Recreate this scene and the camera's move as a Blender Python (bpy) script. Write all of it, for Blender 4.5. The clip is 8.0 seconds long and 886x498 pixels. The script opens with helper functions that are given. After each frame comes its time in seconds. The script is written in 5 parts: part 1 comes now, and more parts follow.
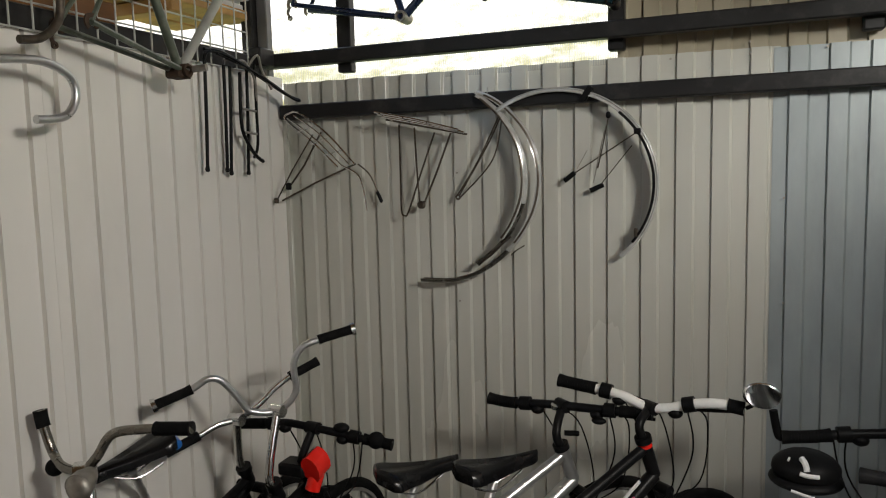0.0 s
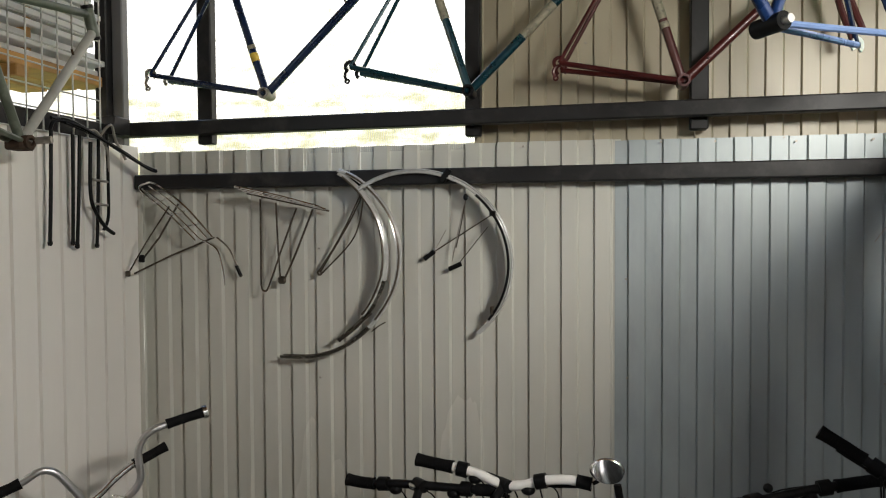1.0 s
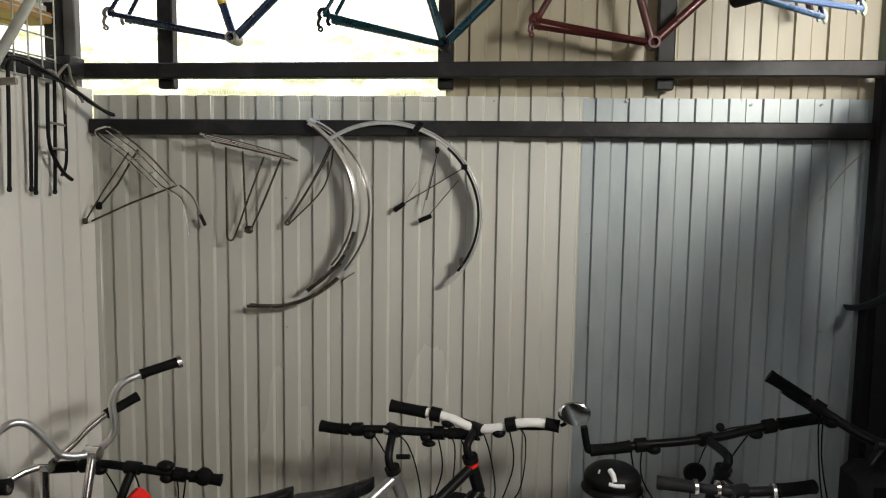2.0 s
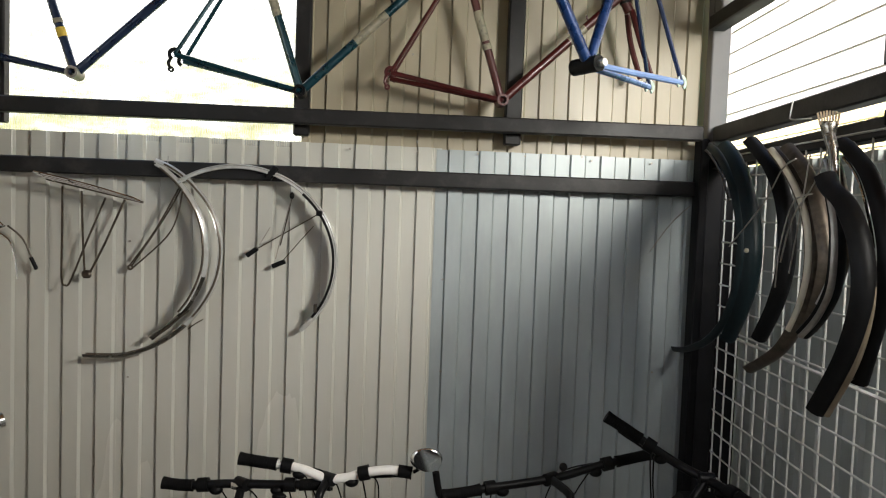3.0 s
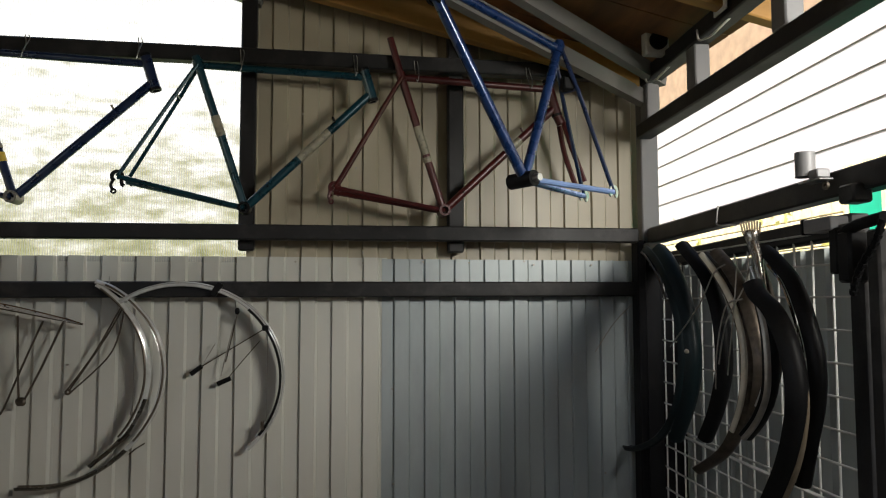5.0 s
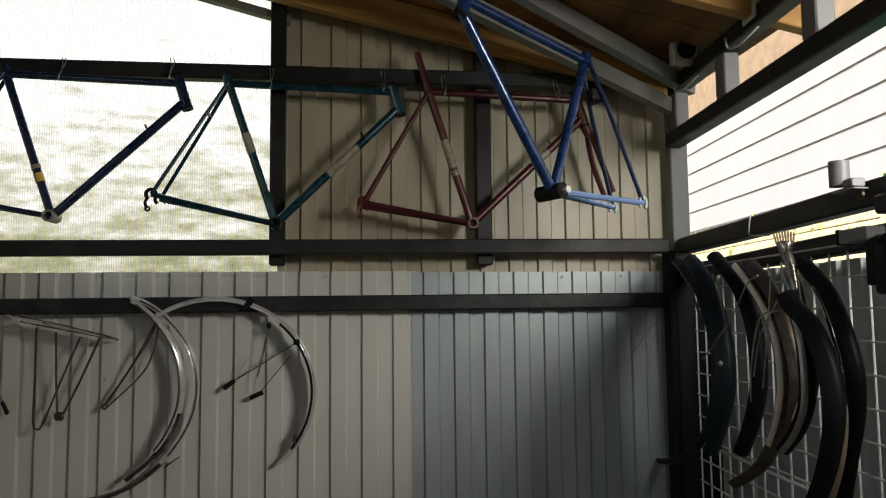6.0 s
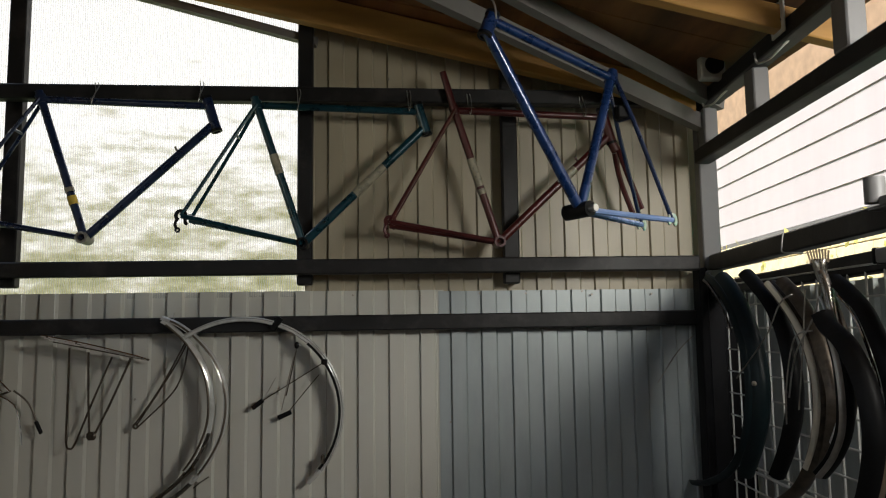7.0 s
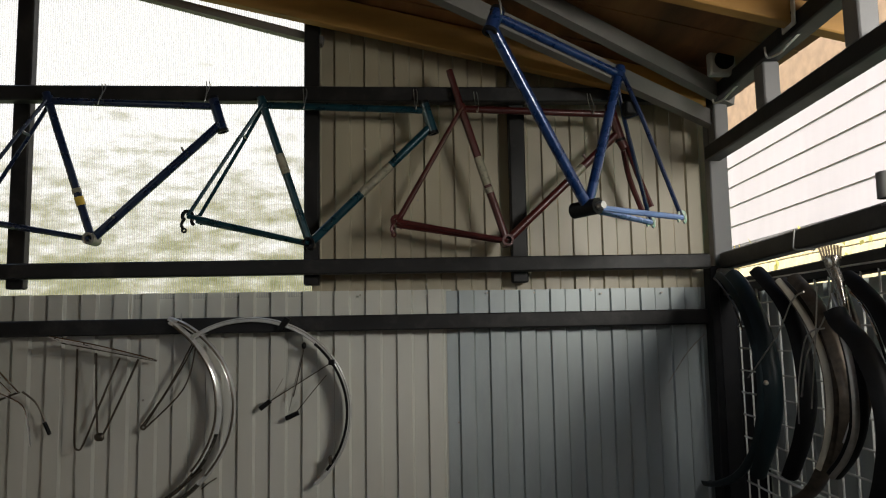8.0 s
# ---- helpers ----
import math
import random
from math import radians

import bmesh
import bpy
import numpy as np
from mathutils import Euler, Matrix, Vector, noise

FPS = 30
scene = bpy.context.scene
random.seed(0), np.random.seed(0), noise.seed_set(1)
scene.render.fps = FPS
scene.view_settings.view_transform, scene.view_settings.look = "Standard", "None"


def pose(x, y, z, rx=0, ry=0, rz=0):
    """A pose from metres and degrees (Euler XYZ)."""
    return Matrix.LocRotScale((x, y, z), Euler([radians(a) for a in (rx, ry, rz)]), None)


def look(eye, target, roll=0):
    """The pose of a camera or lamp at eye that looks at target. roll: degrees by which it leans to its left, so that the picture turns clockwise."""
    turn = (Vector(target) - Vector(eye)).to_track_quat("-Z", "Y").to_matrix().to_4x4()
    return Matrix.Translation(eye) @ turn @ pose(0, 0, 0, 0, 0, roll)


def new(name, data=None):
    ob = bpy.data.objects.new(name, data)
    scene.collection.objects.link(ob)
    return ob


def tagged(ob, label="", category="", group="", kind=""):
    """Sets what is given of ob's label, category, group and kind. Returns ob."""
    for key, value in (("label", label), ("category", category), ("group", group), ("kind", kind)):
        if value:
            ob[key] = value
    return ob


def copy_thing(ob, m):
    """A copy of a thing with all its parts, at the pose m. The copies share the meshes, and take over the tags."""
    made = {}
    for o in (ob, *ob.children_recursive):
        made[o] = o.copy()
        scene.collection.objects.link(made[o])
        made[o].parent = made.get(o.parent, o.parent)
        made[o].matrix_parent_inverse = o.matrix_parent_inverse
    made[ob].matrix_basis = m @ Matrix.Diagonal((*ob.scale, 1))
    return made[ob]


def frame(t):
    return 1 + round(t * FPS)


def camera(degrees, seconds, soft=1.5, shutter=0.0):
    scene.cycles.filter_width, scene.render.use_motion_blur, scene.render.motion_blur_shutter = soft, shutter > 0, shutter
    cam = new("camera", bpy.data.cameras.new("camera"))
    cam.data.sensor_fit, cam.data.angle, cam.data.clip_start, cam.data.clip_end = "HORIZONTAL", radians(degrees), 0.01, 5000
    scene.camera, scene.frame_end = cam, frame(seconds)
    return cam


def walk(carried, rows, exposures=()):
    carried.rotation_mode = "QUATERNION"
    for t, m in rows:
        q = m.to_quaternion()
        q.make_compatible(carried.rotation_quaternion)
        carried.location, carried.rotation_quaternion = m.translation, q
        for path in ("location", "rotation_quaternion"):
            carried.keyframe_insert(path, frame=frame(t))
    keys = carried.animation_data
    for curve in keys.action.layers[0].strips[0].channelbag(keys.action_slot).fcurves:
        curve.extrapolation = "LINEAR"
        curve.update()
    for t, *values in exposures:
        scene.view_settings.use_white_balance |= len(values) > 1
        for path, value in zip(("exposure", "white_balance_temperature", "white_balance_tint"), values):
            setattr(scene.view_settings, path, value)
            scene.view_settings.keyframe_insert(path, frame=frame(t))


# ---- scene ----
cam = camera(61.5, 8.0, soft=1.1)
EXPOSURES = [(0, 1.2), (0.5, 1.58), (1.0, 1.35), (1.2, 1.36), (2.5, 1.68), (3.3, 1.6), (4.0, 1.2), (4.6, 0.85), (6.0, 0.5), (8.0, 0.38)]
PATH = [
    (0, (1.754, -2.687, 1.702), (1.023, -0.836, 1.495), -1.4),
    (0.5, (1.784, -2.679, 1.726), (1.218, -0.766, 1.589), -1.0),
    (1, (1.807, -2.69, 1.778), (1.397, -0.733, 1.717), -0.3),
    (1.2, (1.788, -2.701, 1.772), (1.404, -0.739, 1.7), -0.1),
    (2.3, (1.608, -2.776, 1.819), (1.52, -0.791, 1.595), 1.4),
    (2.5, (1.621, -2.777, 1.832), (1.61, -0.787, 1.635), 1.8),
    (3, (1.639, -2.785, 1.848), (1.824, -0.796, 1.745), 2.1),
    (3.5, (1.642, -2.787, 1.877), (1.96, -0.813, 1.857), 1.5),
    (4, (1.657, -2.789, 1.897), (2.006, -0.821, 1.955), 0.9),
    (4.5, (1.648, -2.802, 1.907), (1.989, -0.835, 2.02), 0.4),
    (6, (1.643, -2.817, 1.928), (1.882, -0.838, 2.094), -0.6),
    (6.5, (1.642, -2.817, 1.929), (1.845, -0.836, 2.119), -0.7),
    (7, (1.647, -2.811, 1.941), (1.812, -0.828, 2.149), -0.8),
    (7.5, (1.648, -2.804, 1.942), (1.8, -0.821, 2.153), -0.9),
    (8, (1.665, -2.793, 1.935), (1.798, -0.809, 2.147), -1.0),
]
walk(cam, [(t, look(eye, target, roll)) for t, eye, target, roll in PATH], EXPOSURES)

# ---------- world and lights ----------
world = bpy.data.worlds.new("sky")
scene.world = world
world.use_nodes = True
wn = world.node_tree
sky = wn.nodes.new("ShaderNodeTexSky")
sky.sky_type, sky.sun_disc = "NISHITA", False
sky.sun_elevation, sky.sun_rotation = radians(39), radians(240)
wn.links.new(sky.outputs["Color"], wn.nodes["Background"].inputs["Color"])
wn.nodes["Background"].inputs["Strength"].default_value = 0.15

sun = new("sun", bpy.data.lights.new("sun", "SUN"))
sun.data.energy, sun.data.angle, sun.data.color = 5.0, radians(4), (1.0, 0.97, 0.93)
sun.matrix_world = look((-8, -4.5, 7.5), (0, 0, 0))


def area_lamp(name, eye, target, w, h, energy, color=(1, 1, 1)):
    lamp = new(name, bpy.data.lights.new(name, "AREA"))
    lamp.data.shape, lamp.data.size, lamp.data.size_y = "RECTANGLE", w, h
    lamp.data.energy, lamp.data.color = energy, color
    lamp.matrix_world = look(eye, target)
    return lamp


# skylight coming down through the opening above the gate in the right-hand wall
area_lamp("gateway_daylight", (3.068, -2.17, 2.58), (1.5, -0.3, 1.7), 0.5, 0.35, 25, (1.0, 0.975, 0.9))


# ---------- materials ----------
def material(name, color, rough=0.5, metal=0.0, vary=0.12, scale=6.0, bump=0.0, bump_scale=60.0, dirt=None, dirt_amount=0.3, dirt_scale=3.0, stretch=(1, 1, 1), rough_vary=0.15, coat=0.0, spec=0.5, marks=None):
    """A surface with two scales of variation: broad tone, fine grain, and dirt patches of another colour."""
    m = bpy.data.materials.new(name)
    m.use_nodes = True
    t = m.node_tree
    b = t.nodes["Principled BSDF"]
    b.inputs["Metallic"].default_value = metal
    b.inputs["Coat Weight"].default_value = coat
    b.inputs["Specular IOR Level"].default_value = spec
    tex = t.nodes.new("ShaderNodeTexCoord")
    mp = t.nodes.new("ShaderNodeMapping")
    mp.inputs["Scale"].default_value = stretch
    t.links.new(tex.outputs["Object"], mp.inputs["Vector"])
    n1 = t.nodes.new("ShaderNodeTexNoise")
    n1.inputs["Scale"].default_value, n1.inputs["Detail"].default_value = scale, 5
    t.links.new(mp.outputs["Vector"], n1.inputs["Vector"])
    r1 = t.nodes.new("ShaderNodeMapRange")
    r1.inputs["From Min"].default_value, r1.inputs["From Max"].default_value = 0.3, 0.7
    r1.inputs["To Min"].default_value, r1.inputs["To Max"].default_value = 1 - vary, 1 + vary
    t.links.new(n1.outputs["Fac"], r1.inputs["Value"])
    mul = t.nodes.new("ShaderNodeMix")
    mul.data_type, mul.blend_type = "RGBA", "MULTIPLY"
    mul.inputs["Factor"].default_value = 1
    mul.inputs["A"].default_value = (*color, 1)
    t.links.new(r1.outputs["Result"], mul.inputs["B"])
    out = mul.outputs["Result"]
    if dirt:
        n2 = t.nodes.new("ShaderNodeTexNoise")
        n2.inputs["Scale"].default_value, n2.inputs["Detail"].default_value, n2.inputs["Roughness"].default_value = dirt_scale, 8, 0.65
        t.links.new(mp.outputs["Vector"], n2.inputs["Vector"])
        r2 = t.nodes.new("ShaderNodeMapRange")
        r2.inputs["From Min"].default_value, r2.inputs["From Max"].default_value = 0.52, 0.75
        r2.inputs["To Min"].default_value, r2.inputs["To Max"].default_value = 0, dirt_amount
        t.links.new(n2.outputs["Fac"], r2.inputs["Value"])
        mx = t.nodes.new("ShaderNodeMix")
        mx.data_type = "RGBA"
        t.links.new(r2.outputs["Result"], mx.inputs["Factor"])
        t.links.new(out, mx.inputs["A"])
        mx.inputs["B"].default_value = (*dirt, 1)
        out = mx.outputs["Result"]
    if marks:
        n4 = t.nodes.new("ShaderNodeTexNoise")
        n4.inputs["Scale"].default_value, n4.inputs["Detail"].default_value, n4.inputs["Distortion"].default_value = 5.5, 9, 1.2
        t.links.new(mp.outputs["Vector"], n4.inputs["Vector"])
        r4 = t.nodes.new("ShaderNodeMapRange")
        r4.inputs["From Min"].default_value, r4.inputs["From Max"].default_value = 0.58, 0.8
        r4.inputs["To Min"].default_value, r4.inputs["To Max"].default_value = 0, 0.12
        t.links.new(n4.outputs["Fac"], r4.inputs["Value"])
        m4 = t.nodes.new("ShaderNodeMix")
        m4.data_type = "RGBA"
        t.links.new(r4.outputs["Result"], m4.inputs["Factor"])
        t.links.new(out, m4.inputs["A"])
        m4.inputs["B"].default_value = (*marks, 1)
        out = m4.outputs["Result"]
    t.links.new(out, b.inputs["Base Color"])
    r3 = t.nodes.new("ShaderNodeMapRange")
    r3.inputs["To Min"].default_value, r3.inputs["To Max"].default_value = max(0.03, rough - rough_vary), min(1, rough + rough_vary)
    t.links.new(n1.outputs["Fac"], r3.inputs["Value"])
    t.links.new(r3.outputs["Result"], b.inputs["Roughness"])
    if bump:
        n3 = t.nodes.new("ShaderNodeTexNoise")
        n3.inputs["Scale"].default_value, n3.inputs["Detail"].default_value = bump_scale, 4
        t.links.new(mp.outputs["Vector"], n3.inputs["Vector"])
        bp = t.nodes.new("ShaderNodeBump")
        bp.inputs["Strength"].default_value, bp.inputs["Distance"].default_value = bump, 0.004
        t.links.new(n3.outputs["Fac"], bp.inputs["Height"])
        t.links.new(bp.outputs["Normal"], b.inputs["Normal"])
    return m


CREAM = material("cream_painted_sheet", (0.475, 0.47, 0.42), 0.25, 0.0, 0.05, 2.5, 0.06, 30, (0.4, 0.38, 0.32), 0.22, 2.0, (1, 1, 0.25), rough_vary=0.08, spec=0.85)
# same cream sheet, darkened in colour for the dimmer light above the girt
UPPER_DIM = material("cream_sheet_dimmed", (0.31, 0.272, 0.195), 0.42, 0.0, 0.06, 2.5, 0.06, 30, (0.38, 0.35, 0.27), 0.25, 2.0, (1, 1, 0.25))
ZINC = material("galvanised_sheet", (0.295, 0.33, 0.335), 0.45, 0.2, 0.14, 5.0, 0.05, 40, (0.1, 0.115, 0.12), 0.45, 2.2, (1, 1, 0.35), rough_vary=0.08, spec=0.7)
LEFTC = material("white_painted_sheet", (0.74, 0.715, 0.67), 0.45, 0.0, 0.05, 2.0, 0.05, 25, (0.45, 0.43, 0.38), 0.2, 2.2, (1, 1, 0.3))
DARK = material("dark_grey_paint", (0.015, 0.0145, 0.0148), 0.45, 0.0, 0.12, 8.0, 0.08, 90, (0.08, 0.075, 0.07), 0.4, 7, spec=0.2)
POSTC = material("grey_paint", (0.12, 0.118, 0.12), 0.5, 0.0, 0.1, 8.0, 0.1, 120, (0.12, 0.11, 0.1), 0.35, 8)
RAFTER = material("light_grey_paint", (0.145, 0.137, 0.128), 0.5, 0.0, 0.1, 7.0, 0.08, 90, (0.2, 0.19, 0.17), 0.4, 6)
WOOD = material("pine_timber", (0.38, 0.2, 0.052), 0.65, 0.0, 0.4, 9.0, 0.25, 70, (0.16, 0.08, 0.03), 0.6, 3.5, (0.15, 1, 1))
DECK = material("old_roof_boards", (0.2, 0.085, 0.028), 0.75, 0.0, 0.6, 7.0, 0.3, 60, (0.025, 0.015, 0.01), 0.9, 4, (1, 0.2, 1))
PLY = material("plywood_soffit", (0.36, 0.24, 0.15), 0.7, 0.0, 0.2, 9.0, 0.1, 60, (0.35, 0.2, 0.09), 0.4, 4, (1, 0.2, 1))
CONCRETE = material("concrete", (0.16, 0.155, 0.145), 0.85, 0.0, 0.2, 4.0, 0.3, 80, (0.12, 0.11, 0.1), 0.5, 3)
STEEL = material("galvanised_wire", (0.48, 0.48, 0.45), 0.4, 0.25, 0.15, 30, 0, 60, (0.3, 0.25, 0.2), 0.35, 20)
CHROME = material("worn_chrome", (0.72, 0.72, 0.71), 0.2, 1.0, 0.1, 25, 0, 60, (0.3, 0.24, 0.18), 0.35, 18, rough_vary=0.12)
ALUM = material("dull_aluminium", (0.6, 0.6, 0.6), 0.33, 0.9, 0.12, 20, 0, 60, (0.35, 0.33, 0.3), 0.4, 12)
SILVER = material("polished_silver_steel", (0.72, 0.72, 0.7), 0.18, 0.55, 0.1, 25, 0, 60, (0.25, 0.22, 0.18), 0.4, 16, rough_vary=0.1)
DULL = material("dull_steel", (0.3, 0.28, 0.25), 0.5, 0.75, 0.25, 30, 0, 60, (0.14, 0.09, 0.06), 0.5, 16)
OLDSTEEL = material("blackened_old_steel", (0.075, 0.06, 0.045), 0.45, 0.6, 0.4, 40, 0.1, 120, (0.16, 0.14, 0.11), 0.35, 30)
# near-black that puts the dark corner's shade into the colour
CORNER_SHADE = material("corner_shade_black", (0.008, 0.008, 0.009), 0.6, 0.0, 0.2, 10, 0.1, 90, (0.02, 0.019, 0.018), 0.4, 9, spec=0.1)
TARNISH = material("tarnished_chrome", (0.22, 0.205, 0.18), 0.25, 0.9, 0.2, 25, 0, 60, (0.07, 0.05, 0.035), 0.5, 18)
BLACKM = material("black_metal", (0.006, 0.006, 0.0065), 0.38, 0.0, 0.2, 25, 0, 60, (0.03, 0.027, 0.024), 0.3, 14, spec=0.14)
RUBBER = material("black_rubber", (0.006, 0.006, 0.0063), 0.7, 0.0, 0.2, 30, 0.3, 220, (0.035, 0.032, 0.03), 0.35, 10, spec=0.08)
RUST = material("rusty_black_steel", (0.05, 0.032, 0.022), 0.75, 0.1, 0.4, 40, 0.3, 120, (0.12, 0.06, 0.03), 0.5, 25, spec=0.2)
PLASTIC = material("black_plastic", (0.005, 0.005, 0.0053), 0.5, 0.0, 0.15, 14, 0.08, 90, (0.014, 0.013, 0.011), 0.4, 6, spec=0.12)
DGREEN = material("dark_green_plastic", (0.006, 0.012, 0.014), 0.45, 0.0, 0.15, 14, 0.08, 90, (0.016, 0.02, 0.019), 0.35, 6, spec=0.2)
MUDWHITE = material("weathered_pale_plastic", (0.25, 0.225, 0.18), 0.6, 0.0, 0.2, 10, 0.1, 90, (0.1, 0.085, 0.06), 0.7, 5)
DBLUE = material("dark_blue_enamel", (0.004, 0.014, 0.05), 0.3, 0.25, 0.15, 20, 0, 60, (0.05, 0.06, 0.09), 0.4, 12, coat=0.4)
TEALP = material("teal_enamel", (0.003, 0.032, 0.046), 0.3, 0.25, 0.2, 20, 0, 60, (0.02, 0.04, 0.05), 0.5, 9, coat=0.4)
REDP = material("maroon_enamel", (0.052, 0.006, 0.006), 0.35, 0.1, 0.2, 20, 0, 60, (0.028, 0.01, 0.008), 0.5, 10, coat=0.15)
SKYP = material("bright_blue_enamel", (0.005, 0.024, 0.095), 0.28, 0.3, 0.12, 20, 0, 60, (0.03, 0.07, 0.2), 0.4, 10, coat=0.5)
PALEB = material("pale_blue_enamel", (0.2, 0.3, 0.55), 0.3, 0.3, 0.12, 20, 0, 60, (0.2, 0.25, 0.4), 0.4, 10, coat=0.4)
OLIVE = material("olive_grey_enamel", (0.075, 0.09, 0.065), 0.42, 0.2, 0.2, 20, 0, 60, (0.3, 0.3, 0.27), 0.5, 12)
GREYT = material("chalky_grey_enamel", (0.36, 0.36, 0.33), 0.45, 0.15, 0.15, 20, 0, 60, (0.24, 0.22, 0.19), 0.5, 12)
STICKER = material("pale_sticker", (0.24, 0.22, 0.16), 0.4, 0, 0.25, 60, 0, 60, (0.04, 0.04, 0.035), 0.9, 55)
STICKER2 = material("pale_bristle", (0.2, 0.15, 0.1), 0.7, 0, 0.2, 60, 0, 60, (0.14, 0.1, 0.07), 0.5, 30)
DRYMUD = material("dry_mud", (0.17, 0.135, 0.09), 0.85, 0, 0.3, 18, 0.3, 120, (0.08, 0.06, 0.04), 0.6, 9)
BONE = material("ivory_plastic_lit", (0.5, 0.46, 0.36), 0.45, 0, 0.25, 12, 0.1, 90, (0.1, 0.085, 0.06), 0.75, 6)
YELLOW = material("yellow_band", (0.6, 0.42, 0.06), 0.4, 0, 0.2, 60, 0, 60, (0.2, 0.12, 0.05), 0.4, 40)
REDPL = material("red_lens_plastic", (0.85, 0.02, 0.012), 0.15, 0, 0.05, 20, coat=0.6)
WHITEP = material("white_bar_paint", (0.78, 0.77, 0.74), 0.35, 0, 0.06, 30, 0, 60, (0.5, 0.48, 0.44), 0.3, 15)
BLUEV = material("blue_saddle_vinyl", (0.01, 0.12, 0.42), 0.35, 0, 0.1, 20)
VINYL = material("black_saddle_vinyl", (0.006, 0.006, 0.0065), 0.24, 0, 0.15, 20, 0.06, 160, (0.035, 0.032, 0.03), 0.3, 10, spec=0.3)
GRAPHIC = material("white_print", (0.7, 0.7, 0.7), 0.5, 0, 0.08, 30)
PINK = material("pink_print", (0.6, 0.12, 0.2), 0.4, 0, 0.08, 30)
ORANGE = material("orange_print", (0.6, 0.13, 0.03), 0.4, 0, 0.08, 30)
MIRROR = material("mirror_glass", (0.9, 0.9, 0.9), 0.04, 1.0, 0.0, 5, rough_vary=0.02)
WIRE = material("tie_wire", (0.3, 0.3, 0.28), 0.45, 0.7, 0.1, 30)
SIDING = material("white_vinyl_siding", (0.46, 0.415, 0.41), 0.55, 0, 0.06, 4, 0.05, 30, (0.42, 0.38, 0.37), 0.4, 9, (1, 1, 0.08))
OUTGREY = material("outer_grey_sheet", (0.3, 0.325, 0.31), 0.5, 0.1, 0.15, 4, 0.05, 30, (0.16, 0.17, 0.16), 0.5, 3, (1, 1, 0.3))
GREENP = material("green_board", (0.0, 0.35, 0.2), 0.5, 0, 0.1, 10)
YBRICK = material("yellow_brick", (0.8, 0.66, 0.38), 0.8, 0, 0.2, 15, 0.3, 80, (0.4, 0.3, 0.14), 0.5, 9)
GRASS = material("grass", (0.09, 0.13, 0.04), 0.9, 0, 0.4, 3, 0.5, 30, (0.14, 0.12, 0.06), 0.5, 2)


def polycarbonate():
    """Twin-wall sheet: clear with fine upright webs, a little milky."""
    m = bpy.data.materials.new("twin_wall_polycarbonate")
    m.use_nodes = True
    t = m.node_tree
    t.nodes.remove(t.nodes["Principled BSDF"])
    out = t.nodes["Material Output"]
    tex = t.nodes.new("ShaderNodeTexCoord")
    wave = t.nodes.new("ShaderNodeTexWave")
    wave.bands_direction, wave.inputs["Scale"].default_value = "X", 37
    wave.inputs["Distortion"].default_value = 0.15
    t.links.new(tex.outputs["Object"], wave.inputs["Vector"])
    ramp = t.nodes.new("ShaderNodeMapRange")
    ramp.inputs["To Min"].default_value, ramp.inputs["To Max"].default_value = 0.1, 0.4
    t.links.new(wave.outputs["Fac"], ramp.inputs["Value"])
    tr = t.nodes.new("ShaderNodeBsdfTransparent")
    tl = t.nodes.new("ShaderNodeBsdfTranslucent")
    tl.inputs["Color"].default_value = (0.85, 0.87, 0.84, 1)
    gl = t.nodes.new("ShaderNodeBsdfGlossy")
    gl.inputs["Roughness"].default_value = 0.25
    mix = t.nodes.new("ShaderNodeMixShader")
    t.links.new(ramp.outputs["Result"], mix.inputs["Fac"])
    t.links.new(tr.outputs["BSDF"], mix.inputs[1])
    t.links.new(tl.outputs["BSDF"], mix.inputs[2])
    mix2 = t.nodes.new("ShaderNodeMixShader")
    mix2.inputs["Fac"].default_value = 0.04
    t.links.new(mix.outputs["Shader"], mix2.inputs[1])
    t.links.new(gl.outputs["BSDF"], mix2.inputs[2])
    t.links.new(mix2.outputs["Shader"], out.inputs["Surface"])
    return m


